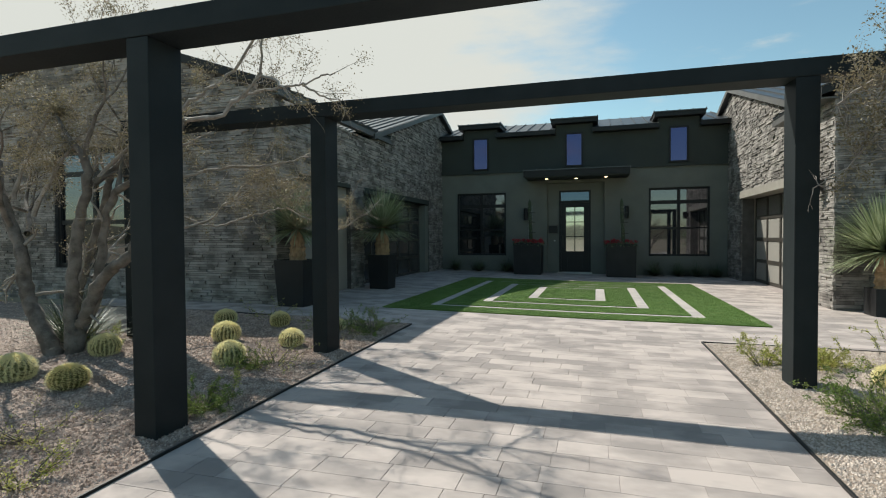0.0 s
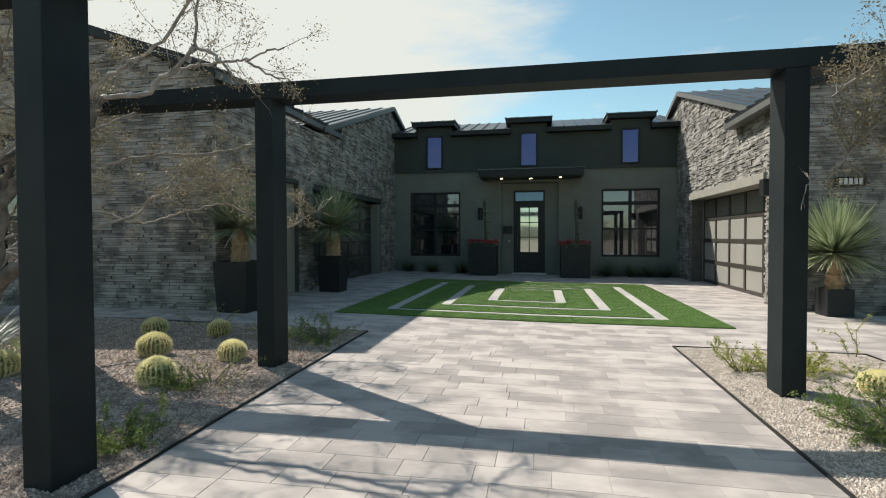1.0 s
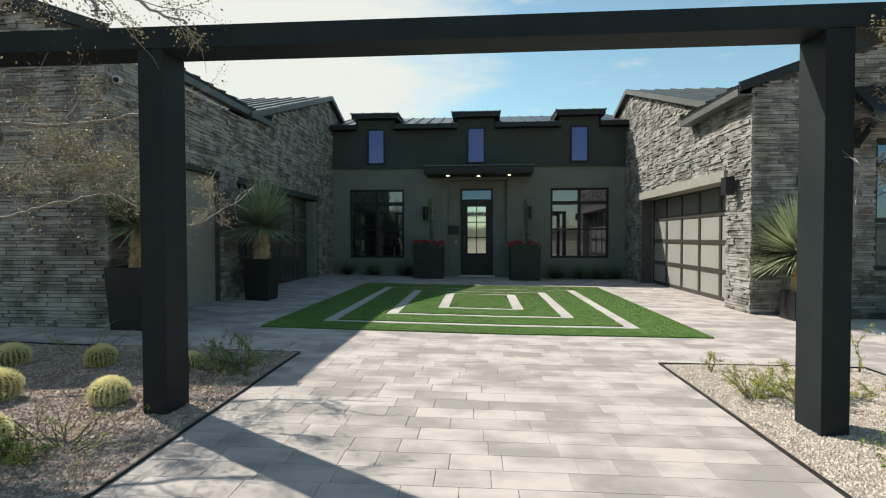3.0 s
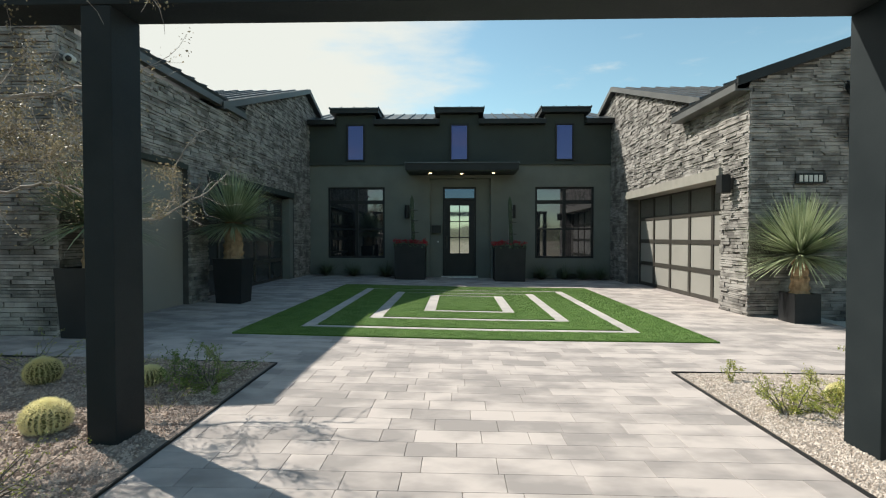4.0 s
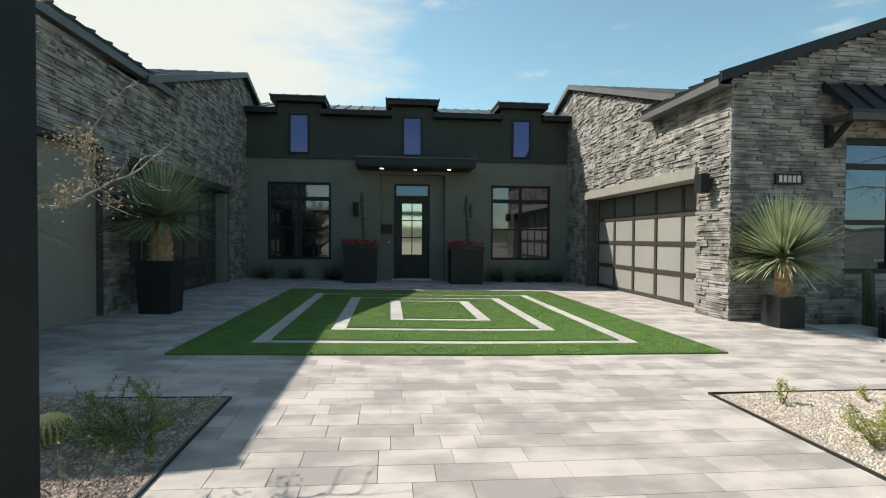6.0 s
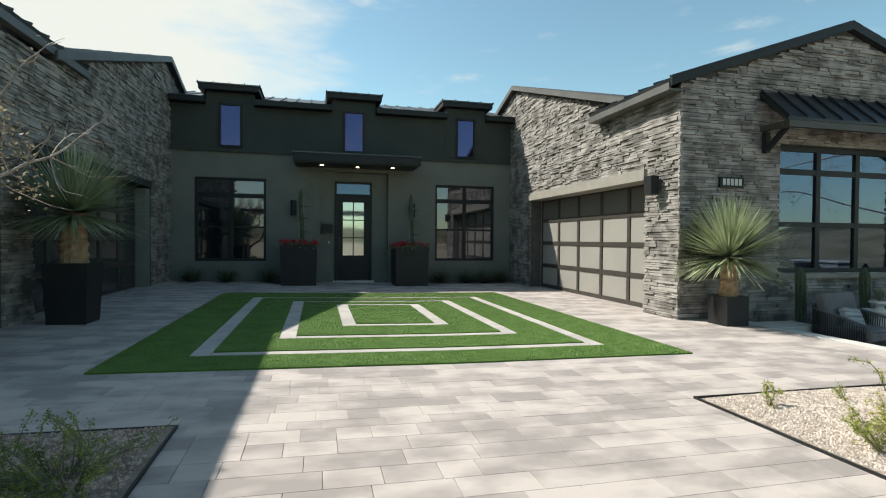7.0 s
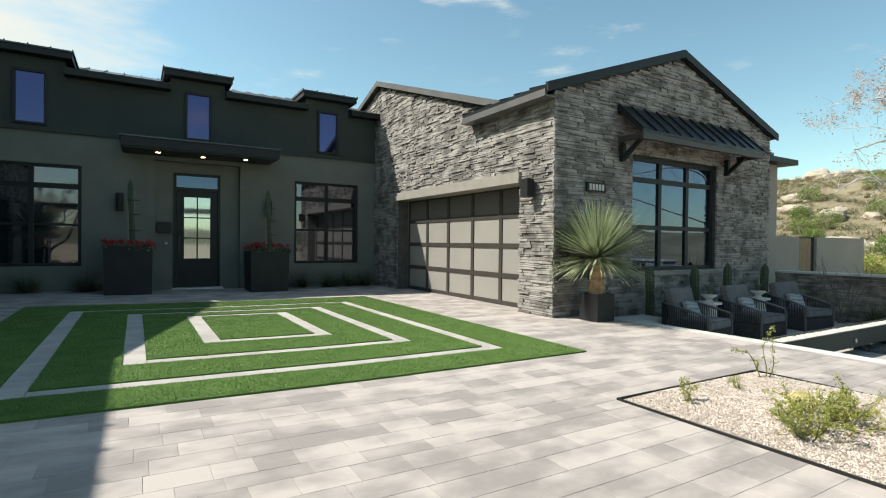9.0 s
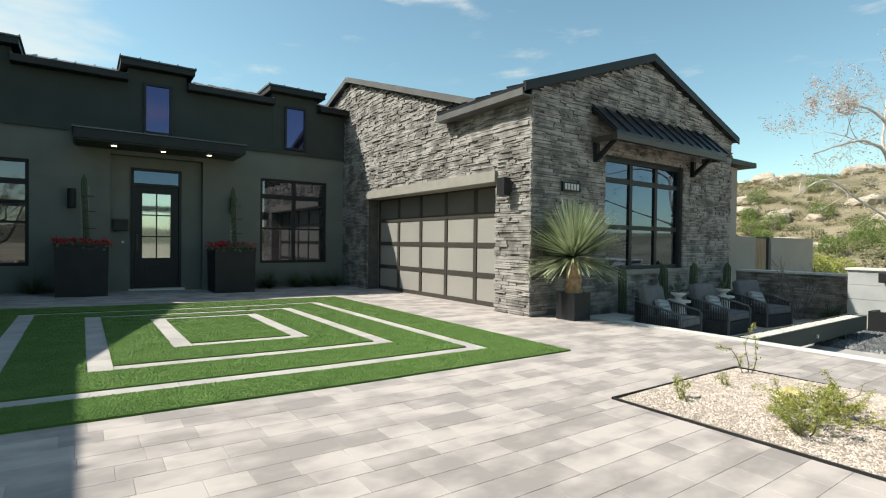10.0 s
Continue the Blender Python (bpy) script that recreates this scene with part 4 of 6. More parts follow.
tree("desert_tree", (-5.5, 4.45, gz(-5.5, 4.45) + 0.03), "multi-trunk grey desert tree with sparse olive leaves", LEAF_OLIVE, BARK, 64000, 0.023, 4,
     limbs=[((-6.3, 4.35, 1.8), (-0.6, 0.2, 0.7), 0.75, 0.045, 4), ((-6.15, 4.35, 1.45), (0.3, -0.5, 0.9), 0.75, 0.035, 4), ((-5.18, 4.45, 2.2), (-0.5, 0.3, 0.6), 0.7, 0.04, 4), ((-5.2, 4.45, 1.9), (0.5, 0.6, 0.6), 0.75, 0.035, 4),
            ((-4.68, 4.6, 1.95), (0.3, 0.5, 0.6), 0.65, 0.032, 4), ((-6.0, 4.4, 1.4), (-0.8, 0.6, 0.7), 0.8, 0.04, 4), ((-5.2, 4.5, 1.9), (-0.2, 0.9, 0.6), 0.8, 0.035, 4), ((-5.18, 4.45, 2.2), (0.4, 0.0, 0.7), 0.7, 0.03, 4), ((-4.9, 4.6, 1.9), (-0.1, 0.4, 1.0), 0.75, 0.03, 4), ((-5.7, 5.2, 2.1), (0.1, 0.2, 0.8), 0.7, 0.035, 4)],
     boughs=[([(-5.56, 4.35, -0.1), (-5.58, 4.35, 0.06), (-5.7, 4.35, 0.29), (-5.91, 4.35, 0.6), (-5.98, 4.35, 0.85), (-6.02, 4.35, 1.17), (-6.18, 4.35, 1.49), (-6.3, 4.35, 1.82)], 0.095, 0.05, 4, 0.4),
             ([(-5.42, 4.45, -0.1), (-5.42, 4.45, 0.06), (-5.45, 4.45, 0.47), (-5.39, 4.45, 0.92), (-5.29, 4.45, 1.48), (-5.15, 4.45, 1.92), (-5.18, 4.45, 2.23)], 0.09, 0.04, 4, 0.4),
             ([(-5.42, 4.48, 0.1), (-5.39, 4.5, 0.28), (-5.3, 4.5, 0.47), (-5.12, 4.5, 0.79), (-4.87, 4.5, 1.02), (-4.67, 4.5, 1.14), (-4.45, 4.55, 1.5), (-4.25, 4.6, 2.1), (-4.12, 4.68, 2.5), (-4.06, 4.7, 2.62)], 0.078, 0.035, 3, 0.4),
             ([(-5.30, 4.55, 0.45), (-5.23, 4.6, 0.72), (-5.18, 4.6, 1.04), (-5.1, 4.6, 1.48), (-4.97, 4.6, 1.8), (-4.68, 4.6, 1.97)], 0.06, 0.035, 4, 0.4),
             ([(-5.95, 4.8, -0.1), (-6.0, 4.9, 0.4), (-5.95, 5.0, 0.9), (-5.8, 5.1, 1.5), (-5.7, 5.2, 2.1)], 0.08, 0.04, 6, 0.4),
             ([(-4.5, 4.62, 2.3), (-4.05, 4.7, 2.75), (-3.76, 4.7, 2.9), (-3.43, 4.7, 3.09), (-2.95, 4.6, 3.5), (-2.5, 4.5, 3.75)], 0.021, 0.010, 9, 0.42),
             ([(-4.06, 4.7, 2.62), (-3.6, 4.7, 2.62), (-3.46, 4.7, 2.74), (-3.27, 4.7, 2.85), (-3.09, 4.7, 2.99), (-2.89, 4.7, 2.9), (-2.8, 4.7, 2.81), (-2.72, 4.7, 2.66)], 0.025, 0.009, 8, 0.34),
             ([(-3.46, 4.7, 2.75), (-3.35, 4.7, 2.79), (-3.12, 4.75, 2.86), (-2.85, 4.8, 2.89), (-2.69, 4.82, 2.89), (-2.47, 4.82, 2.97), (-2.32, 4.82, 2.98)], 0.016, 0.007, 9, 0.34),
             ([(-2.69, 4.82, 2.89), (-2.52, 4.95, 2.80), (-2.40, 5.1, 2.78)], 0.012, 0.005, 5, 0.3),
             ([(-3.17, 4.7, 2.87), (-3.1, 4.7, 3.07), (-3.03, 4.66, 3.4), (-2.8, 4.6, 3.7)], 0.018, 0.007, 6, 0.36),
             ([(-5.3, 4.6, 0.9), (-5.5, 5.3, 1.45), (-5.34, 5.9, 1.64), (-5.1, 6.05, 1.54), (-4.88, 6.19, 1.51), (-4.57, 6.28, 1.62), (-4.26, 6.35, 1.69), (-3.98, 6.42, 1.76)], 0.022, 0.010, 10, 0.30),
             ([(-3.98, 6.42, 1.76), (-3.3, 6.4, 1.46), (-3, 6.45, 1.52), (-2.73, 6.59, 1.73)], 0.012, 0.004, 14, 0.26),
             ([(-3.98, 6.42, 1.76), (-3.61, 6.46, 1.64)], 0.010, 0.005, 6, 0.26),
             ([(-5.2, 4.7, 1.2), (-4.46, 5.45, 1.56), (-4.27, 5.53, 1.76), (-4.15, 5.58, 1.81), (-4.07, 5.68, 1.84), (-3.88, 5.85, 1.85), (-3.69, 6, 1.88), (-3.39, 6.1, 1.85)], 0.018, 0.006, 22, 0.32),
             ([(-4.15, 5.58, 1.81), (-4.1, 5.68, 1.99), (-4.06, 5.75, 2.03), (-3.91, 5.9, 2.05), (-3.75, 6, 2.08), (-3.38, 6.1, 2.15)], 0.012, 0.005, 46, 0.36),
             ([(-3.02, 6.35, 1.5), (-2.99, 6.45, 1.66), (-2.98, 6.45, 1.89), (-2.81, 6.45, 2.12)], 0.008, 0.003, 4, 0.14),
             ([(-4.9, 4.9, 1.9), (-4.3, 5.3, 2.15), (-3.7, 5.5, 2.2), (-3.1, 5.6, 2.3)], 0.022, 0.008, 34, 0.42),
             ([(-5.2, 4.5, 1.9), (-4.95, 4.7, 2.3), (-4.7, 4.8, 2.55), (-4.45, 4.9, 2.65)], 0.022, 0.008, 40, 0.42),
             ([(-5.9, 4.4, 1.6), (-5.7, 4.5, 2.1), (-5.45, 4.6, 2.5), (-5.2, 4.7, 2.75)], 0.026, 0.008, 44, 0.42),
             ([(-6.2, 4.4, 1.8), (-6.1, 4.5, 2.3), (-5.95, 4.6, 2.7), (-5.7, 4.7, 2.85)], 0.026, 0.008, 40, 0.42)],
     spread=0.04, clear=over_drive, share=0.5)
tree("desert_tree", (3.05, 3.75, gz(3.05) + 0.03), "grey desert tree with thin drooping twigs beside the arch", LEAF_OLIVE, BARK, 16000, 0.025, 9,
     limbs=[((3.05, 3.75, -0.05), (0.15, 0.1, 1.5), 1.5, 0.08, 3), ((3.1, 3.75, -0.05), (0.5, -0.3, 1.4), 1.4, 0.07, 3)],
     boughs=[([(3.1, 3.9, 1.5), (3.0, 4.5, 2.2), (2.75, 4.9, 2.35), (2.4, 5.0, 2.2), (2.12, 5.0, 1.9)], 0.018, 0.006, 20, 0.34),
             ([(3.1, 3.9, 1.7), (2.9, 4.5, 2.5), (2.55, 4.85, 2.6), (2.2, 4.95, 2.5), (2.0, 4.95, 2.35)], 0.018, 0.006, 34, 0.36),
             ([(3.1, 4.0, 1.5), (2.9, 4.7, 1.95), (2.5, 5.0, 1.95), (2.1, 5.05, 1.85), (1.84, 4.95, 1.7)], 0.009, 0.004, 8, 0.24)],
     spread=0.035, clear=over_drive, share=0.6)
tree("desert_tree", (14.4, 8.4, -0.1), "pale desert tree with sparse dry pinkish leaves", LEAF_PINK, BARK_PALE, 5200, 0.045, 14,
     limbs=[((13.2, 8.4, 3.4), (0.3, 0.2, 1.0), 1.3, 0.04, 4), ((12.6, 8.4, 3.5), (-0.9, 0.1, 0.2), 1.2, 0.022, 4), ((11.9, 8.4, 4.18), (-0.9, 0.2, 0.2), 0.8, 0.016, 4)],
     boughs=[([(14.4, 8.4, -0.1), (14.2, 8.4, 0.8), (13.7, 8.4, 1.6), (13.24, 8.4, 1.95), (11.39, 8.4, 2.24), (10.08, 8.4, 2.5), (9.23, 8.4, 2.48), (8.2, 8.4, 2.15)], 0.045, 0.007, 18, 0.6),
             ([(13.9, 8.4, 1.4), (13.4, 8.4, 2.6), (13.14, 8.4, 3.39), (11.66, 8.4, 3.53), (10.04, 8.4, 3.21), (8.94, 8.4, 2.96)], 0.05, 0.008, 40, 0.6),
             ([(13.3, 8.4, 2.9), (13.09, 8.4, 4.1), (10.93, 8.4, 4.19), (9.6, 8.4, 3.92)], 0.04, 0.007, 40, 0.6)],
     spread=0.05, twig_bark=BARK_PALE)


def barrel_cactus():
    c = thing("barrel_cactus", (0, 0, -5), "round golden barrel cactus with yellow spines on gravel", "cactus", "barrel cacti in the gravel beds")
    ribs, rings = 22, 12
    vs, fs = [], []
    for j in range(rings + 1):
        th = math.pi * (0.04 + 0.80 * j / rings)
        for i in range(ribs * 2):
            a = math.pi * i / ribs
            r = 0.2 * (1.0 if i % 2 else 0.92) * math.sin(th)
            vs.append((r * math.cos(a), r * math.sin(a), 0.165 + 0.175 * math.cos(th) * (0.95 if j < 3 else 1)))
    w = ribs * 2
    for j in range(rings):
        for i in range(w):
            fs.append((j * w + i, (j + 1) * w + i, (j + 1) * w + (i + 1) % w, j * w + (i + 1) % w))
    fs.append(tuple(range(w)))
    raw("body", vs, fs, CACTUS, c)
    rng = random.Random(2)
    sv, sf = [], []
    for i in range(ribs):
        a = math.pi * (2 * i + 1) / ribs
        for j in range(18):
            th = math.pi * (0.02 + 0.76 * (j / 18) ** 1.15)
            n = Vector((math.sin(th) * math.cos(a), math.sin(th) * math.sin(a), math.cos(th)))
            p = Vector((n.x * 0.198, n.y * 0.198, 0.165 + 0.175 * n.z))
            for k in range(16):
                d = (n * 0.7 + Vector((rng.gauss(0, 0.7), rng.gauss(0, 0.7), rng.gauss(0, 0.7)))).normalized()
                s = d.orthogonal().normalized() * 0.0045
                q = p + d * rng.uniform(0.03, 0.062)
                m = len(sv)
                sv += [p - s, p + s, q]
                sf.append((m, m + 1, m + 2))
    o = raw("spine", sv, sf, SPINE, c)
    o["kind"] = "stuff"
    return c


master = barrel_cactus()
CACTI = [(-5.02, 3.57, 1.30, BED_L), (-4.22, 3.49, 1.14, BED_L), (-4.98, 4.47, 1.14, BED_L), (-4.89, 6.28, 1.12, BED_L), (-4.03, 6.34, 0.98, BED_L), (-4.14, 5.37, 1.18, BED_L),
         (-3.23, 5.38, 1.0, BED_L), (-3.39, 4.52, 1.12, BED_L), (-3.17, 6.38, 0.86, BED_L), (2.36, 6.27, 0.70, BED_R), (2.62, 5.45, 1.05, BED_R)]
for k, (x, y, sc, r) in enumerate(CACTI):
    m = pose(x, y, bed_z(r, x, y) - 0.01, random.uniform(-5, 5), random.uniform(-5, 5), random.uniform(0, 360)) @ Matrix.Diagonal((sc * 0.64, sc * 0.64, sc * random.uniform(0.52, 0.60), 1))
    if k == len(CACTI) - 1:
        master.matrix_basis = m
    else:
        copy_thing(master, m)


def shrub(at, height, radius, stems, leaves, mat, label, seed, size=0.017):
    rng = random.Random(seed)
    s = thing("shrub", at, label, "shrub", "small shrubs in the gravel")
    vs, fs, tips = [], [], []
    for i in range(stems):
        a = rng.uniform(0, 6.28)
        d = Vector((math.cos(a) * radius, math.sin(a) * radius, height * rng.uniform(0.6, 1.1)))
        grow(rng, vs, fs, tips, Vector((math.cos(a) * 0.03, math.sin(a) * 0.03, -0.02)), d, d.length * rng.uniform(0.55, 0.8), 0.006, 1, wander=0.5, lift=0.05, kids=(1, 3), shrink=0.6)
    raw("stem", vs, fs, BARK, s)["kind"] = "stuff"
    vs, fs = [], []
    for i in range(leaves * 4):
        p = rng.choice(tips) + Vector((rng.gauss(0, 0.011), rng.gauss(0, 0.011), rng.gauss(0, 0.011)))
        leaf_tri(vs, fs, p, size * rng.uniform(0.6, 1.4), rng, 0.4)
    o = raw("leaves", vs, fs, mat, s)
    o["kind"] = "stuff"


for i, (x, y, h, r, st, lv, r_bed) in enumerate([(-2.63, 3.60, 0.28, 0.12, 4, 200, BED_L), (-2.76, 3.42, 0.14, 0.22, 22, 1100, BED_L), (-3.13, 4.46, 0.15, 0.16, 14, 600, BED_L), (-2.92, 4.60, 0.14, 0.34, 16, 240, BED_L),
        (-2.70, 6.46, 0.22, 0.34, 34, 1500, BED_L), (-2.74, 5.78, 0.18, 0.22, 6, 30, BED_L), (-4.5, 6.75, 0.14, 0.4, 12, 260, BED_L), (-3.5, 6.6, 0.14, 0.3, 10, 160, BED_L), (-2.83, 2.16, 0.2, 0.25, 12, 300, BED_L), (-3.39, 2.63, 0.16, 0.36, 16, 160, BED_L), (-4.6, 2.7, 0.16, 0.3, 10, 160, BED_L), (-5.15, 4.62, 0.26, 0.15, 10, 300, BED_L),
        (1.82, 6.80, 0.27, 0.05, 3, 150, BED_R), (1.78, 5.98, 0.28, 0.16, 10, 420, BED_R), (3.24, 6.98, 0.42, 0.12, 3, 200, BED_R), (2.56, 6.82, 0.13, 0.08, 4, 60, BED_R), (2.30, 6.12, 0.17, 0.26, 18, 1500, BED_R), (2.08, 5.93, 0.10, 0.32, 16, 1000, BED_R), (2.85, 6.15, 0.10, 0.16, 5, 80, BED_R), (2.12, 4.35, 0.22, 0.42, 64, 4200, BED_R)]):
    shrub((x, y, bed_z(r_bed, x, y)), h, r, st, lv, LEAF_DEEP if lv > 1050 and y < 5 or y in (4.46, 6.46) else LEAF_GREEN, "dense low green desert shrub growing in gravel" if st > 30 else "wispy yellow-green desert shrub growing in gravel", 30 + i)


def blade(vs, fs, p, d, length, width, bend, rng):
    """A long pointed leaf that bends down."""
    side = d.cross(Vector((0, 0, 1)))
    if side.length < 0.05:
        side = Vector((1, 0, 0))
    side.normalize()
    n = len(vs)
    q = p.copy()
    dd = d.copy()
    for i in range(5):
        w = width * (0.8, 1.0, 0.85, 0.5, 0.04)[i]
        vs += [q - side * w / 2, q + side * w / 2]
        dd = (dd + Vector((0, 0, -bend * i * 0.12))).normalized()
        q = q + dd * length / 4
    for i in range(4):
        fs.append((n + 2 * i, n + 2 * i + 1, n + 2 * i + 3, n + 2 * i + 2))


def yucca(at, trunk_h, trunk_r, leaf_len, count, pot_w, pot_h, label_pot, seed, taper=1.0):
    rng = random.Random(seed)
    x, y, z = at
    pot = thing("planter_box", at, label_pot, "planter", "black planters")
    bm = bmesh.new()
    h = pot_w / 2
    b = h * taper
    rings = [(b, 0.0), (h, pot_h), (h - 0.045, pot_h), (h - 0.05, pot_h - 0.05)]
    loops = [[bm.verts.new((sx * r, sy * r, zz)) for sx, sy in ((-1, -1), (1, -1), (1, 1), (-1, 1))] for r, zz in rings]
    for a, c in zip(loops, loops[1:]):
        for i in range(4):
            bm.faces.new((a[i], a[(i + 1) % 4], c[(i + 1) % 4], c[i]))
    bm.faces.new(list(reversed(loops[0])))
    part("box", bm, POT, pot)
    part("soil", boxes(((-h + 0.05, -h + 0.05, pot_h - 0.09), (h - 0.05, h - 0.05, pot_h - 0.051))), GRAVEL, pot)
    yu = thing("yucca", (x, y, z + pot_h - 0.055), "spiky green yucca with a shaggy tan trunk in a planter", "yucca", "potted yuccas")
    bm = bmesh.new()
    rings = 14
    loops = []
    for j in range(rings + 1):
        t = j / rings
        r = trunk_r * (1.25 - 0.35 * t + 0.10 * math.sin(j * 2.4))
        loops.append([bm.verts.new((r * math.cos(a) * rng.uniform(0.92, 1.08), r * math.sin(a) * rng.uniform(0.92, 1.08), trunk_h * t)) for a in [2 * math.pi * i / 14 for i in range(14)]])
    for a, c in zip(loops, loops[1:]):
        for i in range(14):
            bm.faces.new((a[i], a[(i + 1) % 14], c[(i + 1) % 14], c[i]))
    part("trunk", bm, YUCCA_TRUNK, yu)
    vs, fs = [], []
    for i in range(count):
        u = rng.uniform(-0.36, 1.0)
        a = rng.uniform(0, 2 * math.pi)
        r = math.sqrt(1 - u * u)
        d = Vector((r * math.cos(a), r * math.sin(a), u))
        p = Vector((0, 0, trunk_h)) + d * 0.05
        blade(vs, fs, p, d, leaf_len * rng.uniform(0.82, 1.02), 0.026, 0.06 if u > -0.1 else 0.35, rng)
    o = raw("leaves", vs, fs, YUCCA, yu)
    o["kind"] = "stuff"


yucca((4.79, 10.45, gz(4.79)), 0.66, 0.112, 1.0, 1200, 0.40, 0.46, "low black square planter on the pavers", 3)
yucca((-4.78, 11.62, gz(-4.78) - 0.005), 0.72, 0.15, 1.0, 900, 0.54, 0.82, "tall black tapered planter beside the garage", 4, 0.85)
yucca((-5.05, 8.38, gz(-5.05) - 0.005), 0.62, 0.12, 0.85, 700, 0.60, 0.84, "tall black tapered planter beside the garage", 5, 0.85)


def column_cactus(at, height, r, seed, label="slender green column cactus"):
    c = thing("column_cactus", at, label, "cactus", "column cacti")
    rng = random.Random(seed)
    vs, fs = [], []
    n, rings = 20, 14
    for j in range(rings + 1):
        t = j / rings
        rr = r * (1.0 if t < 0.85 else math.sqrt(max(0.02, 1 - ((t - 0.85) / 0.15) ** 2)))
        for i in range(n):
            a = 2 * math.pi * i / n
            k = rr * (1 if i % 2 else 0.78)
            vs.append((k * math.cos(a) + 0.02 * math.sin(t * 4 + seed), k * math.sin(a), height * t))
    for j in range(rings):
        for i in range(n):
            fs.append((j * n + i, j * n + (i + 1) % n, (j + 1) * n + (i + 1) % n, (j + 1) * n + i))
    raw("body", vs, fs, COLUMN, c)
    sv, sf = [], []
    for j in range(1, 40):
        for i in range(1, n, 2):
            a = 2 * math.pi * i / n
            p = Vector((r * math.cos(a), r * math.sin(a), height * 0.85 * j / 40))
            for k in range(2):
                d = Vector((math.cos(a) + rng.gauss(0, 0.6), math.sin(a) + rng.gauss(0, 0.6), rng.gauss(0, 0.6))).normalized()
                s = d.orthogonal() * 0.0015
                m = len(sv)
                sv += [p - s, p + s, p + d * 0.03]
                sf.append((m, m + 1, m + 2))
    o = raw("spine", sv, sf, BARK_PALE, c)
    o["kind"] = "stuff"
    return c


def entry_planter(x):
    y = FY - 0.88
    p = thing("planter_box", (x, y, gz(x)), "tall black square planter beside the front door", "planter", "entry planters")
    h = 0.46
    bm = bmesh.new()
    rings = [(h * 0.96, 0.0), (h, 1.06), (h - 0.05, 1.06), (h - 0.055, 1.0)]
    loops = [[bm.verts.new((sx * r, sy * r, zz)) for sx, sy in ((-1, -1), (1, -1), (1, 1), (-1, 1))] for r, zz in rings]
    for a, c in zip(loops, loops[1:]):
        for i in range(4):
            bm.faces.new((a[i], a[(i + 1) % 4], c[(i + 1) % 4], c[i]))
    bm.faces.new(list(reversed(loops[0])))
    part("box", bm, POT, p)
    part("soil", boxes(((-h + 0.06, -h + 0.06, 0.94), (h - 0.06, h - 0.06, 0.995))), JOINT, p)
    f = thing("flowers", (x, y, gz(x) + 0.992), "low bed of red flowers in the black planter", "flowers", "entry flowers")
    rng = random.Random(int(x * 10))
    vs, fs = [], []
    for i in range(900):
        q = Vector((rng.uniform(-0.5, 0.5), rng.uniform(-0.5, 0.5), abs(rng.gauss(0.02, 0.05))))
        leaf_tri(vs, fs, q, 0.06, rng, 0.8)
    o = raw("leaves", vs, fs, AGAVE, f)
    o["kind"] = "stuff"
    vs, fs = [], []
    for i in range(60):
        c = Vector((rng.uniform(-0.5, 0.5), rng.uniform(-0.5, 0.5), rng.uniform(0.06, 0.2)))
        for k in range(14):
            leaf_tri(vs, fs, c + Vector((rng.gauss(0, 0.02), rng.gauss(0, 0.02), rng.gauss(0, 0.015))), 0.04, rng, 0.8)
    o = raw("petals", vs, fs, RED, f, "deep red petals")
    o["kind"] = "stuff"
    col = column_cactus((x + 0.05, y, gz(x) + 0.985), 1.56, 0.058, int(x * 7) % 5, "slender green column cactus rising from red flowers")
    for zz, dx in ((0.42, 0.03), (0.78, 0.02), (1.1, 0.0)):
        bm = bmesh.new()
        cyl_in(bm, 0.072, 0.072, 0.035, pose(dx, 0, zz), 16)
        part("tie", bm, BRONZE, col, "dark support tie")
        part("stake", boxes(((dx + 0.06, -0.012, zz - 0.012), (dx + 0.16, 0.012, zz + 0.012))), BRONZE, col)


entry_planter(-2.03)
entry_planter(0.95)


def agave(at, size, seed):
    a = thing("agave", at, "dark green spiky grass clump at the foot of the wall", "agave", "agaves along the walls")
    rng = random.Random(seed)
    vs, fs = [], []
    for i in range(260):
        t = rng.uniform(0, 6.28)
        u = rng.uniform(0.25, 1.0)
        r = math.sqrt(1 - u * u) + 0.1
        blade(vs, fs, Vector((0, 0, 0)), Vector((r * math.cos(t), r * math.sin(t), u)).normalized(), size * rng.uniform(0.55, 1.1), 0.014, 0.3, rng)
    raw("leaves", vs, fs, AGAVE, a)


for i, x in enumerate((-4.77, -3.89, -2.88, 2.02, 2.73, 3.3, 3.85)):
    agave((x, FY - 0.38, gz(x)), 0.62, 60 + i)
agave((-5.70, 4.75, gz(-5.7, 4.75) + 0.03), 0.85, 80)
agave((-6.1, 4.9, gz(-6, 4.9) + 0.03), 0.7, 81)

# ---- small fixtures ----
def wall_lamp(at, w, h, d, face, label):
    l = thing("wall_lamp", at, label, "wall lamp", "wall lamps")
    if face == "x":
        part("back_plate", boxes(((-0.03, -w * 0.35, -h * 0.3), (0.07, w * 0.35, h * 0.3))), BRONZE, l)
        part("housing", boxes(((-0.03 - d, -w / 2, -h / 2), (-0.031, w / 2, h / 2)), bevel=0.008), BLACK, l)
    else:
        bm = bmesh.new()
        cyl_in(bm, w / 2, w / 2, h, pose(0, -d, 0), 18)
        part("housing", bm, BLACK, l)
        part("back_plate", boxes(((-0.04, -d, -0.06), (0.04, 0.0, 0.06))), BLACK, l)


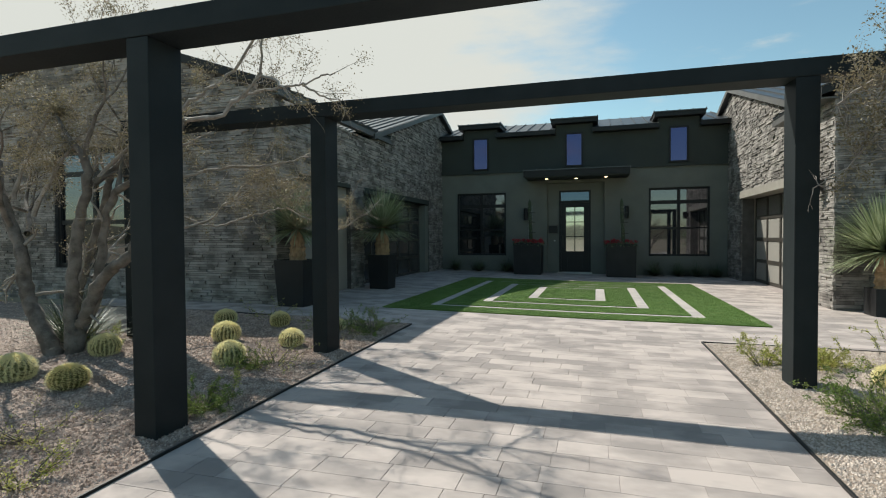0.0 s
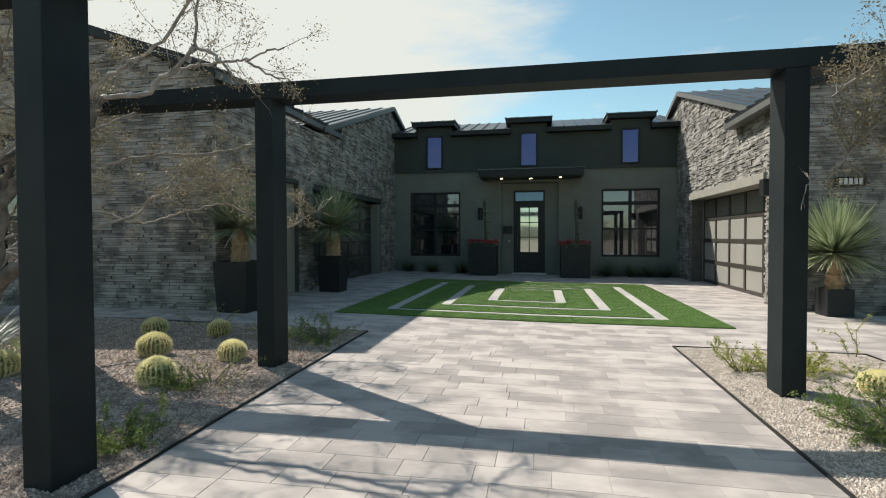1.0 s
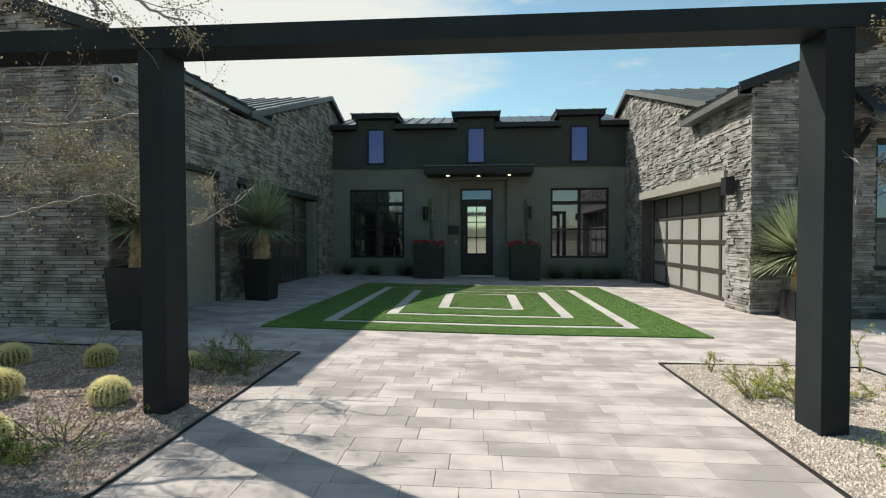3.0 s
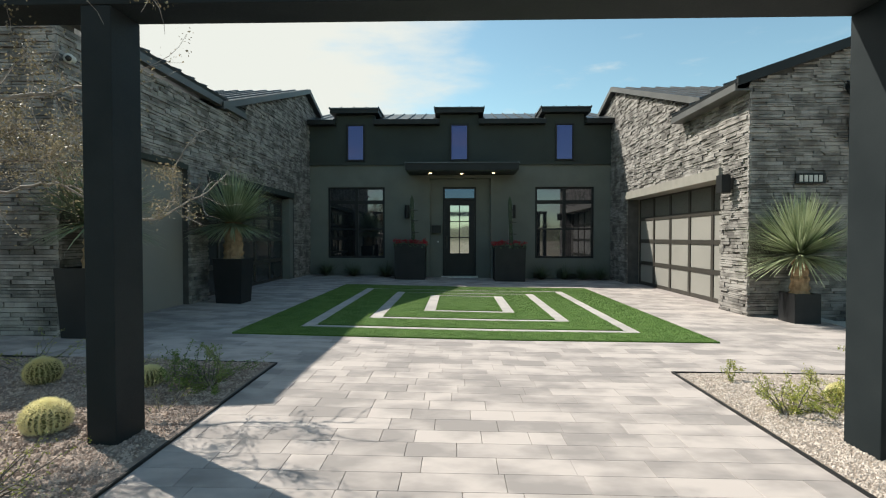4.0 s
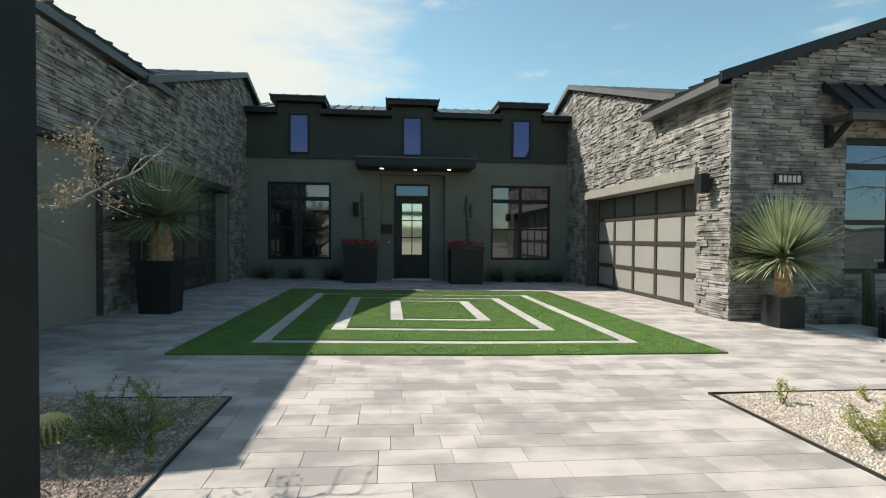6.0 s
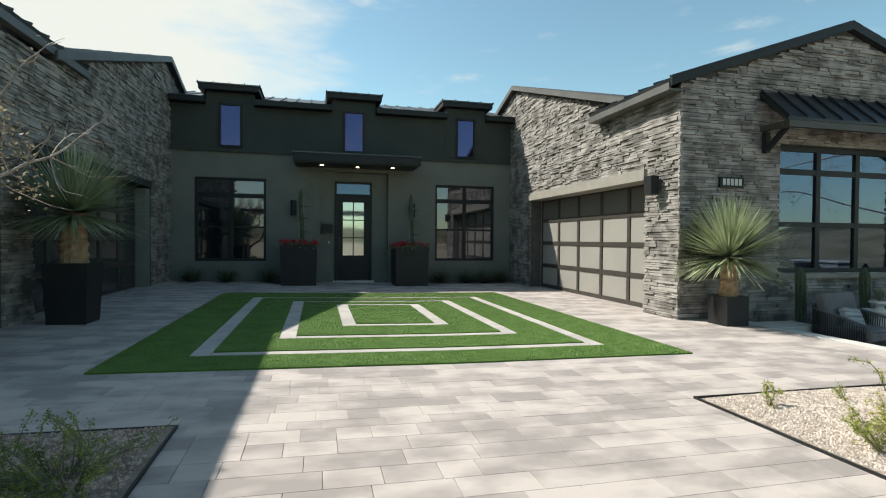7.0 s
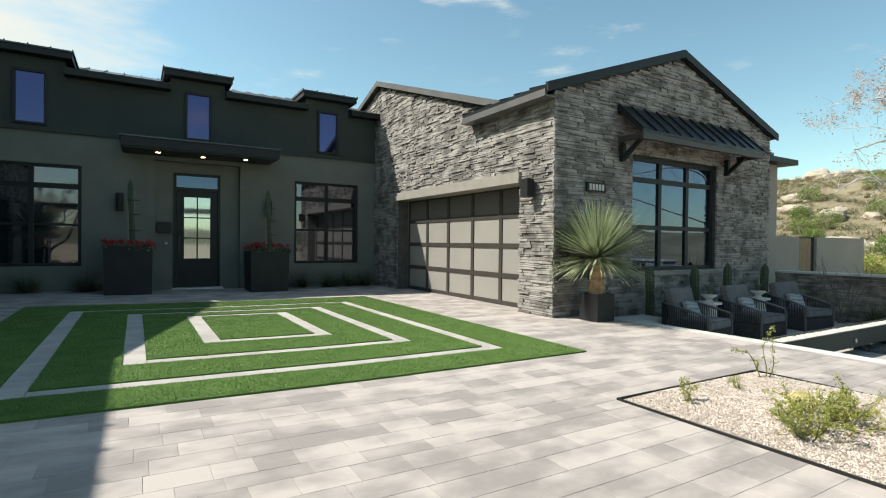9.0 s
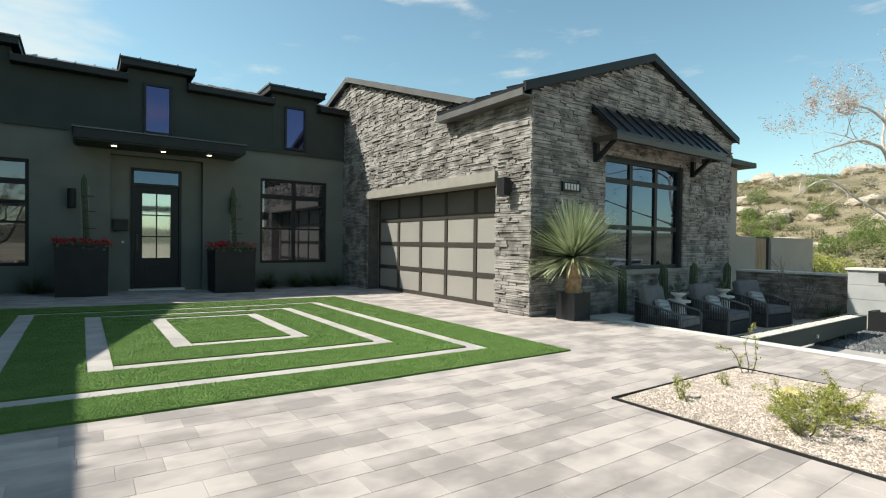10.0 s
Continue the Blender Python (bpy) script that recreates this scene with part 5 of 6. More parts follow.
wall_lamp((XR - 0.07, 11.5, 2.25), 0.2, 0.32, 0.16, "x", "dark box wall lamp on the stone pier")
wall_lamp((-2.22, FY, 2.12), 0.16, 0.42, 0.13, "y", "dark cylinder wall lamp on the stucco")
wall_lamp((1.16, FY, 2.12), 0.16, 0.42, 0.13, "y", "dark cylinder wall lamp on the stucco")
mail = thing("mailbox", (-1.29, FY + 0.22, 1.56), "small black mailbox beside the front door", "mailbox")
part("box", boxes(((-0.15, -0.13, -0.13), (0.15, 0.0, 0.12)), bevel=0.01), BLACK, mail)
part("lid", boxes(((-0.16, -0.145, 0.121), (0.16, 0.0, 0.14)), bevel=0.005), BRONZE, mail)
bell = thing("doorbell", (-1.24, FY + 0.22, 1.16), "small white round doorbell on the wall", "doorbell")
bm = bmesh.new()
cyl_in(bm, 0.03, 0.03, 0.03, pose(0, -0.015, 0, 90), 16)
part("button", bm, CONCRETE, bell)

sign = thing("number_sign", (5.25, YR - 0.085, 2.28), "black plate with five pale bars on stone", "sign")
part("plate", boxes(((-0.24, -0.012, -0.085), (0.24, 0.03, 0.085)), bevel=0.005), BLACK, sign)
for i in range(5):
    part("bar", boxes(((-0.19 + i * 0.08, -0.018, -0.055), (-0.135 + i * 0.08, -0.0125, 0.055))), CONCRETE, sign, "pale plain bar")


def guard_camera(at, label):
    s = thing("security_camera", at, label, "camera")
    bm = bmesh.new()
    cyl_in(bm, 0.045, 0.045, 0.05, pose(0, 0, 0, 90), 18)
    part("mount", bm, CONCRETE, s)
    bm = bmesh.new()
    bmesh.ops.create_uvsphere(bm, u_segments=16, v_segments=10, radius=0.06, matrix=pose(0.02, -0.07, -0.01))
    part("eye_ball", bm, CONCRETE, s)
    bm = bmesh.new()
    bmesh.ops.create_uvsphere(bm, u_segments=12, v_segments=8, radius=0.035, matrix=pose(0.045, -0.11, -0.02))
    part("lens", bm, BLACK, s)


guard_camera((XL + 0.07, YL + 0.16, 3.47), "white dome security camera on the stone wall")

# ---- sunken patio ----
PF = -0.43
bm = boxes(((5.42, 4.6, PF - 0.1), (11.7, 11.0, PF)))
setting("floor_patio", part("floor_patio", bm, STRIP), "pale stone floor of the sunken patio", "floor")
bm = bmesh.new()
slab(bm, 5.18, 5.30, -6, 11.0, -0.5, 0.006)
slab(bm, 5.30, 5.42, -6, 11.0, -0.5, 0.006)
setting("trim_curb", part("trim_curb", bm, CONCRETE), "pale concrete curb along the edge of the drive", "curb")
bm = boxes(((5.42, 10.2, PF), (6.35, 10.75, -0.07)), bevel=0.01)
setting("step", part("step", bm, CONCRETE), "pale concrete ledge beside the planter", "ledge")
w = setting("wall_patio", part("wall_patio", boxes(((11.72, 8.5, PF - 0.1), (12.0, 11.0, 0.60))), MORTAR), "low stacked stone garden wall with pale cap", "wall")
clad("stone_cladding", w, "x", 11.72, -1, 8.5, 11.0, lambda u: 0.60, [], z0=PF, seed=41)
part("wall_cap", boxes(((11.62, 8.4, 0.602), (12.08, 10.99, 0.655)), bevel=0.008), CONCRETE, w, "pale stone cap")

BLOCK = material("grey cast block", (0.40, 0.40, 0.395), 0.85, second=(0.33, 0.33, 0.325), scale=1.5, fine=60, bump=0.2)
PALE_PEBBLE = material("pale pebble", (0.62, 0.59, 0.55), 0.8, second=(0.44, 0.41, 0.37), scale=9, fine=60, bump=0.1, per=0.6)
fountain = thing("fountain_pillar", (11.35, 8.15, PF), "pale concrete block fountain pillar with dark spout", "fountain")
for k in range(4):
    part("block", boxes(((-0.25, -0.9, 0.3 * k + 0.002), (0.35, 0.33, 0.3 * k + 0.297)), bevel=0.006), BLOCK, fountain)
part("cap", boxes(((-0.29, -0.95, 1.2), (0.4, 0.37, 1.245)), bevel=0.006), CONCRETE, fountain)
part("spout", boxes(((-0.55, -0.6, 0.98), (-0.252, -0.25, 1.17)), bevel=0.006), BLACK, fountain, "black metal water spout")
bm = bmesh.new()
for k in range(22):
    cyl_in(bm, 0.03, 0.018, 0.04, pose(-0.45, -0.42, 0.95 - 0.04 * k), 8)
part("rain_chain", bm, BLACK, fountain, "dark rain chain under the spout")
basin = thing("water_basin", (10.9, 7.7, PF), "dark square water basin under the spout", "basin")
part("wall", boxes(((-0.28, -0.3, 0), (0.28, -0.24, 0.42)), ((-0.28, 0.24, 0), (0.28, 0.3, 0.42)), ((-0.28, -0.24, 0), (-0.22, 0.24, 0.42)), ((0.22, -0.24, 0), (0.28, 0.24, 0.42))), BLACK, basin)
part("water", boxes(((-0.22, -0.24, 0.3), (0.22, 0.24, 0.35))), GLASS, basin)


def pebbles(name, count, area, zf, size, mat, seed, label, category="gravel", z_off=0.0, parent=None):
    """Many loose stones in one mesh, closer together where near."""
    rng = random.Random(seed)
    vs, fs = [], []
    oc = [(1, 0, 0), (0, 1, 0), (-1, 0, 0), (0, -1, 0), (0, 0, 1)]
    for i in range(count):
        x, y = area(rng)
        s = size * rng.uniform(0.5, 1.3)
        a = rng.uniform(0, 6.28)
        ca, sa = math.cos(a), math.sin(a)
        z = zf(x, y) + z_off
        n = len(vs)
        e = rng.uniform(0.6, 1.0)
        t = rng.uniform(-0.4, 0.4)
        for px, py, pz in oc:
            qx, qy = px * s * rng.uniform(0.8, 1.2), py * s * e * rng.uniform(0.8, 1.2)
            vs.append((x + qx * ca - qy * sa + (t * s if pz else 0), y + qx * sa + qy * ca, z + (pz * s * 0.75 if pz else rng.uniform(-0.3, 0.25) * s)))
        fs += [(n, n + 1, n + 4), (n + 1, n + 2, n + 4), (n + 2, n + 3, n + 4), (n + 3, n, n + 4)]
    ob = raw(name, vs, fs, mat, parent)
    tagged(ob, label, category, kind="stuff")
    return ob


def near_left(rng):
    while True:
        x = -2.46 - min(9.0, rng.expovariate(0.45))
        y = rng.uniform(1.2, 7.19)
        return x, y


def near_right(rng):
    return rng.uniform(1.48, 3.46), rng.uniform(2.5, 7.17)


pebbles("gravel_stones", 62000, near_left, lambda x, y: bed_z(BED_L, x, y), 0.013, PEBBLE_ROSE, 1, "loose tan gravel stones in the planting bed")
pebbles("gravel_stones", 52000, near_right, lambda x, y: bed_z(BED_R, x, y), 0.0115, PEBBLE, 2, "loose tan gravel stones in the planting bed")

SPOT = material("brushed steel", (0.55, 0.55, 0.54), 0.35, metal=0.8, scale=5, fine=80, bump=0.02)
trough = thing("trough_planter", (7.5, 7.99, PF), "long grey steel trough filled with pale pebbles", "planter")
part("body", boxes(((-2.06, -0.15, 0.14), (2.45, -0.12, 0.40)), ((-2.06, 0.12, 0.14), (2.45, 0.15, 0.40)), ((-2.06, -0.12, 0.14), (-2.03, 0.12, 0.40)), ((2.42, -0.12, 0.14), (2.45, 0.12, 0.40)), ((-2.03, -0.12, 0.14), (2.42, 0.12, 0.36))), DARKBAND, trough)
bm = bmesh.new()
cyl_in(bm, 0.035, 0.035, 0.02, pose(0.06, -0.161, 0.24, 90), 18)
lamp = part("step_lamp", bm, SPOT, trough, "small round steel lamp")
bm = bmesh.new()
cyl_in(bm, 0.022, 0.022, 0.008, pose(0.06, -0.175, 0.24, 90), 16)
part("lens", bm, CONCRETE, lamp)
for x in (-1.4, 1.5):
    part("leg", boxes(((x, -0.1, 0), (x + 0.1, 0.1, 0.14))), DARKBAND, trough)
pebbles("trough_pebbles", 2600, lambda r: (r.uniform(5.49, 9.9), r.uniform(7.88, 8.10)), lambda x, y: PF + 0.372, 0.024, PALE_PEBBLE, 5, "pale rounded pebbles filling the trough", "pebbles")
DARK_PEBBLE = material("dark pebble", (0.07, 0.07, 0.07), 0.5, second=(0.15, 0.15, 0.15), scale=4, fine=40, bump=0.1, per=0.5)
pebbles("river_pebbles", 3000, lambda r: (r.uniform(8.2, 11.0), r.uniform(6.9, 8.4)), lambda x, y: PF, 0.06, DARK_PEBBLE, 6, "dark grey river pebbles round the fountain", "pebbles")

ROPE = material("charcoal rope", (0.055, 0.055, 0.056), 0.8, second=(0.04, 0.04, 0.042), scale=20, fine=120, bump=0.4)
CUSHION = material("grey cushion cloth", (0.16, 0.155, 0.16), 0.95, second=(0.13, 0.127, 0.13), scale=6, fine=200, bump=0.3)
PILLOW = material("striped pillow cloth", (0.42, 0.42, 0.42), 0.95, second=(0.16, 0.16, 0.17), scale=9, fine=100, bump=0.2, stretch=(0.2, 1, 3))


def soft_box(lo, hi, r=0.05):
    bm = boxes((lo, hi))
    bmesh.ops.bevel(bm, geom=bm.edges[:], offset=r, segments=3, affect="EDGES", profile=0.6)
    return bm


RAIL = material("grey metal rail", (0.11, 0.11, 0.112), 0.45, second=(0.09, 0.09, 0.092), scale=5, fine=80, bump=0.03)


def lounge_chair(rope):
    c = thing("lounge_chair", (0, 0, PF), "charcoal rope lounge chair with grey cushions on the patio", "chair", "lounge chairs on the patio")
    w, d = 0.44, 0.44
    bm = boxes(((-w, -d, 0.0), (w, d - 0.1, 0.26)), bevel=0.03)
    part("base", bm, rope, c)
    # top rail: arms that rise into the back
    half = [(w, -d, 0.0), (w, -d, 0.47), (w, -d + 0.03, 0.50), (w, -0.1, 0.575), (w, 0.22, 0.645), (w - 0.03, 0.36, 0.675), (w - 0.12, 0.42, 0.69)]
    pts = [Vector((-x, y, z)) for x, y, z in half] + [Vector(p) for p in reversed(half)]
    vs, fs = [], []
    tube(vs, fs, pts, [0.02] * len(pts), 8)
    raw("arm_rail", vs, fs, RAIL, c, "grey metal arm rail", smooth=True)
    vs, fs = [], []
    top = pts[2:12]
    for a, b in zip(top, top[1:]):
        n = max(2, int((b - a).length / 0.03))
        for i in range(n):
            p = a.lerp(b, i / n)
            q = Vector((p.x * 0.97, min(p.y, d - 0.02), 0.24))
            tube(vs, fs, [p, p.lerp(q, 0.5), q], [0.009, 0.009, 0.009], 4)
    o = raw("rope_cord", vs, fs, rope, c)
    o["kind"] = "stuff"
    seat = part("seat_cushion", soft_box((-w + 0.05, -d - 0.02, 0.26), (w - 0.05, d - 0.14, 0.42), 0.05), CUSHION, c)
    back = part("back_cushion", soft_box((-w + 0.06, -0.08, -0.24), (w - 0.06, 0.08, 0.30), 0.06), CUSHION, c)
    back.matrix_basis = pose(0, 0.24, 0.62, -14)
    vs, fs = [], []
    x2, y0, y1 = w - 0.055, -d - 0.015, d - 0.145
    for zz in (0.275, 0.405):
        rim = [Vector((-x2, y0 + 0.04, zz)), Vector((-x2 + 0.04, y0, zz)), Vector((x2 - 0.04, y0, zz)), Vector((x2, y0 + 0.04, zz)), Vector((x2, y1, zz))]
        tube(vs, fs, rim, [0.005] * 5, 5)
    raw("piping", vs, fs, ROPE, seat)
    pil = part("pillow", soft_box((-0.24, -0.05, -0.15), (0.24, 0.05, 0.15), 0.045), PILLOW, c, "pale striped pillow")
    pil.matrix_basis = pose(0.04, 0.06, 0.54, -24, 6, 4)
    return c


ch = lounge_chair(ROPE)
copy_thing(ch, pose(8.14, 9.72, PF, 0, 0, 1))
copy_thing(ch, pose(9.92, 9.70, PF, 0, 0, -8))
ch.matrix_basis = pose(6.52, 9.80, PF, 0, 0, 7)


def side_table(x, y):
    t = thing("side_table", (x, y, PF), "small pale stone side table between the chairs", "table", "patio side tables")
    bm = bmesh.new()
    cyl_in(bm, 0.19, 0.12, 0.58, pose(0, 0, 0.29), 22)
    part("pedestal", bm, CONCRETE, t)
    bm = bmesh.new()
    cyl_in(bm, 0.22, 0.22, 0.035, pose(0, 0, 0.598), 24)
    part("top", bm, CONCRETE, t)
    p = thing("potted_plant", (x, y, PF + 0.616), "white footed bowl with a small green plant", "plant", "potted plants")
    bm = bmesh.new()
    cyl_in(bm, 0.085, 0.05, 0.05, pose(0, 0, 0.025), 20)
    cyl_in(bm, 0.05, 0.125, 0.06, pose(0, 0, 0.079), 20)
    cyl_in(bm, 0.14, 0.14, 0.03, pose(0, 0, 0.124), 20)
    part("bowl", bm, CONCRETE, p)
    rng = random.Random(int(x * 10))
    vs, fs = [], []
    for i in range(60):
        a = rng.uniform(0, 6.28)
        blade(vs, fs, Vector((0, 0, 0.12)), Vector((math.cos(a) * 0.5, math.sin(a) * 0.5, 1)).normalized(), rng.uniform(0.15, 0.3), 0.018, 0.2, rng)
    raw("leaves", vs, fs, AGAVE, p)


side_table(7.36, 10.05)
side_table(9.08, 10.05)
for i, (x, h) in enumerate(((6.46, 1.28), (7.89, 1.26), (9.06, 1.3), (10.55, 1.28))):
    column_cactus((x, YR - 0.33, PF), h, 0.085, i, "tall green column cactus against the stone wall")
agave((11.2, 10.5, PF), 0.72, 92)
agave((11.35, 8.85, PF), 0.6, 93)
rng = random.Random(51)
dry = thing("ocotillo", (11.42, 9.5, PF), "dry ocotillo with thin upright dark stems by the wall", "shrub")
vs, fs, tips = [], [], []
for k in range(13):
    a = rng.uniform(0, 6.28)
    grow(rng, vs, fs, tips, Vector((0.04 * math.cos(a), 0.04 * math.sin(a), -0.02)), Vector((0.22 * math.cos(a), 0.34 * math.sin(a), 1.0)), rng.uniform(0.8, 1.25), 0.011, 1, wander=0.25, lift=0.04, kids=(1, 2), shrink=0.4)
raw("stem", vs, fs, BARK, dry)["kind"] = "stuff"
vs, fs = [], []
for k in range(500):
    leaf_tri(vs, fs, rng.choice(tips), 0.022, rng, 0.5)
raw("leaf", vs, fs, LEAF_DEEP, dry)["kind"] = "stuff"

# ---- beyond the wing ----
bm = boxes(((11.305, 11.5, -0.3), (12.75, 15.0, 3.40)))
setting("wall_annex", part("wall_annex", bm, STUCCO_TAN), "tan stucco annex behind the garage wing", "wall")
setting("roof_annex", part("roof_annex", boxes(((11.305, 11.2, 3.402), (13.2, 15.2, 3.54)), bevel=0.01), BLACK), "flat dark roof edge of the annex", "roof")
bm = boxes(((12.755, 12.0, -0.3), (15.1, 12.25, 1.54)), ((16.2, 12.0, -0.3), (19.6, 12.25, 1.54)))
setting("wall_garden", part("wall_garden", bm, STUCCO_TAN), "plain taupe stucco garden wall", "wall")
WOOD = material("weathered wood", (0.40, 0.28, 0.18), 0.8, second=(0.28, 0.19, 0.12), scale=5, fine=50, bump=0.3, stretch=(8, 8, 0.6))
gate = thing("garden_gate", (15.65, 12.08, -0.05), "slatted wood garden gate in a black frame", "gate")
part("gate_frame", boxes(((-0.55, 0.0, 0), (-0.50, 0.06, 1.6)), ((0.40, 0.0, 0), (0.55, 0.06, 1.6)), ((-0.50, 0.0, 1.55), (0.40, 0.06, 1.6))), BLACK, gate)
for i in range(9):
    part("slat", boxes(((-0.495 + i * 0.0995, 0.01, 0.02), (-0.405 + i * 0.0995, 0.04, 1.545))), WOOD, gate)


def hill_h(x, y):
    t = max(0.0, min(1.0, (x - 24) / 62))
    t = t * t * (3 - 2 * t)
    w = max(0.0, min(1.0, (x - 20) / 14))
    low = max(0.0, min(1.0, (y + 14) / 18))
    t *= 0.3 + 0.7 * low * low * (3 - 2 * low)
    return -0.05 + 10.6 * t + w * (1.1 * noise.noise((x * 0.045, y * 0.045, 1.3)) + 0.45 * noise.noise((x * 0.16, y * 0.16, 4)) + 0.12 * noise.noise((x * 0.6, y * 0.6, 7)))


HILL = material("dry grass hillside", (0.285, 0.235, 0.155), 0.95, second=(0.175, 0.15, 0.088), scale=0.22, fine=2.8, bump=0.9, dist=0.3)
BOULDER = material("granite boulder", (0.47, 0.40, 0.32), 0.9, second=(0.30, 0.25, 0.20), scale=0.9, fine=9, bump=0.6, dist=0.08)
BRUSH = material("desert brush", (0.15, 0.15, 0.085), 0.8, second=(0.28, 0.245, 0.145), scale=0.3, fine=4, bump=0, per=0.6)
vs, fs = [], []
NX, NY = 110, 150
for j in range(NY + 1):
    for i in range(NX + 1):
        x, y = 18 + 112 * (i / NX) ** 1.15, -70 + 190 * j / NY
        vs.append((x, y, hill_h(x, y)))
for j in range(NY):
    for i in range(NX):
        n = j * (NX + 1) + i
        fs.append((n, n + 1, n + NX + 2, n + NX + 1))
setting("hillside", raw("hillside", vs, fs, HILL, smooth=True), "dry grassy desert hillside behind the house", "hill")
vs, fs = [], []
for i in range(161):
    a = math.radians(150 + 190 * i / 160)
    for r, h in ((150, -1), (185, 5.5 + 4 * noise.noise((i * 0.16, 0, 2)) + 1.2 * noise.noise((i * 0.7, 5, 2))), (240, -1)):
        vs.append((r * math.cos(a), r * math.sin(a), h))
for i in range(160):
    for k in range(2):
        n = i * 3 + k
        fs.append((n, n + 3, n + 4, n + 1))
FAR = material("far brush ridge", (0.13, 0.12, 0.075), 0.95, second=(0.085, 0.082, 0.05), scale=0.05, fine=0.6, bump=0)
setting("backdrop", raw("backdrop", vs, fs, FAR, smooth=True), "far brown desert ridge beyond the street", "hills")
rng = random.Random(77)
for i in range(46):
    x = rng.choice((rng.uniform(38, 62), rng.uniform(60, 84), rng.uniform(74, 87), rng.uniform(80, 88)))
    y = 4.66 + (x + 2) * rng.uniform(0.16, 0.50)
    r = rng.uniform(0.4, 1.3) * (1.2 if x > 72 else 0.85)
    bm = bmesh.new()
    bmesh.ops.create_icosphere(bm, subdivisions=3, radius=1)
    sx, sy, sz = rng.uniform(0.9, 1.6), rng.uniform(0.8, 1.5), rng.uniform(0.5, 0.85)
    for v in bm.verts:
        k = 1 + 0.32 * noise.noise(v.co * 1.3 + Vector((i, 0, 0))) + 0.1 * noise.noise(v.co * 4 + Vector((0, i, 0)))
        v.co = Vector((v.co.x * sx, v.co.y * sy, v.co.z * sz)) * k * r
    b = part("boulder", bm, BOULDER)
    b.location = (x, y, hill_h(x, y) + 0.1 * r)
    tagged(b, "weathered tan granite boulder on the dry hillside", "boulder", "boulders on the hill")
vs, fs = [], []
for i in range(900):
    x = rng.uniform(27, 88)
    y = 4.66 + (x + 2) * rng.uniform(0.10, 0.56)
    r = rng.uniform(0.25, 0.9)
    c = Vector((x, y, hill_h(x, y)))
    for k in range(170):
        d = Vector((rng.gauss(0, 1), rng.gauss(0, 1), abs(rng.gauss(0, 1)))).normalized() * r * rng.uniform(0.4, 1)
        leaf_tri(vs, fs, c + Vector((d.x, d.y, d.z * 0.8)), 0.12 * rng.uniform(0.6, 1.4), rng, 0.6)
b = raw("hill_brush", vs, fs, BRUSH)
tagged(b, "scattered olive desert brush on the hillside", "brush", kind="stuff")
BUSHES = [(20.4, 12.2, 0.62), (22.2, 11.9, 0.6), (25.0, 13.5, 0.7), (45, 25.2, 1.0), (47, 24.2, 1.2), (41, 22.6, 0.8), (52, 22.4, 1.1), (40, 16.0, 1.1), (43, 16.6, 1.3), (38, 17.2, 0.9), (56, 29.5, 1.2), (50, 27.6, 0.9), (62, 26.0, 1.3), (35, 13.0, 0.9)]
for i, (x, y, r) in enumerate(BUSHES):
    s = thing("bush", (x, y, -0.06 if x < 27 else hill_h(x, y) - 0.1), "rounded green bush beyond the garden wall" if x < 27 else "dark green desert bush on the dry hillside", "bush", "bushes past the wall")
    rg = random.Random(i)
    vs, fs = [], []
    for k in range(1500):
        d = Vector((rg.gauss(0, 1), rg.gauss(0, 1), rg.gauss(0, 1))).normalized() * r * rg.uniform(0.55, 1) * (1 + 0.3 * noise.noise((k, i, 0)))
        leaf_tri(vs, fs, Vector((d.x, d.y, d.z * 0.8 + r * 0.75)), 0.09 if x < 27 else 0.13, rg, 0.5)
    o = raw("crown", vs, fs, LEAF_GREEN if x < 27 else LEAF_DEEP, s)
    o["kind"] = "stuff"
    sv, sf = [], []
    for k in range(6):
        tube(sv, sf, [Vector((0, 0, -0.05)), Vector((rg.gauss(0, 0.3), rg.gauss(0, 0.3), r))], [0.03, 0.01], 5)
    raw("stem", sv, sf, BARK, s)["kind"] = "stuff"

# ---- turf blades ----
rng = random.Random(21)
vs, fs = [], []


def in_strip(x, y, pad=0.0):
    for x0, x1, y0, y1 in STRIPS:
        if x0 - pad < x < x1 + pad and y0 - pad < y < y1 + pad:
            return True
    return False


for i in range(330000):
    x = rng.uniform(TURF_R[0], TURF_R[1])
    y = TURF_R[2] + (TURF_R[3] - TURF_R[2]) * rng.random() ** 1.25
    if in_strip(x, y):
        continue
    h = rng.uniform(0.005, 0.013)
    a = rng.uniform(0, 6.28)
    w = 0.0022 + 0.0004 * (y - 8)
    z = gz(x) + 0.014
    n = len(vs)
    ca, sa = math.cos(a) * w, math.sin(a) * w
    vs += [(x - ca, y - sa, z), (x + ca, y + sa, z), (x + rng.gauss(0, 0.008), y + rng.gauss(0, 0.008), z + h)]
    fs.append((n, n + 1, n + 2))
tb = raw("turf_blades", vs, fs, BLADE, turf)
tb["kind"] = "stuff"

# ---- single ledge stones of the pier ----
for par, corner, quad in SINGLES:
    c = Vector([sum(p[k] for p in corner) / 8 for k in range(3)])
    o = raw("ledge_stone", [tuple(Vector(p) - c) for p in corner], quad, STONE_P, par)
    o.location = c

# ---- pavers ----
NO = [BED_L, BED_R, TURF_R]
COURSE = 0.204


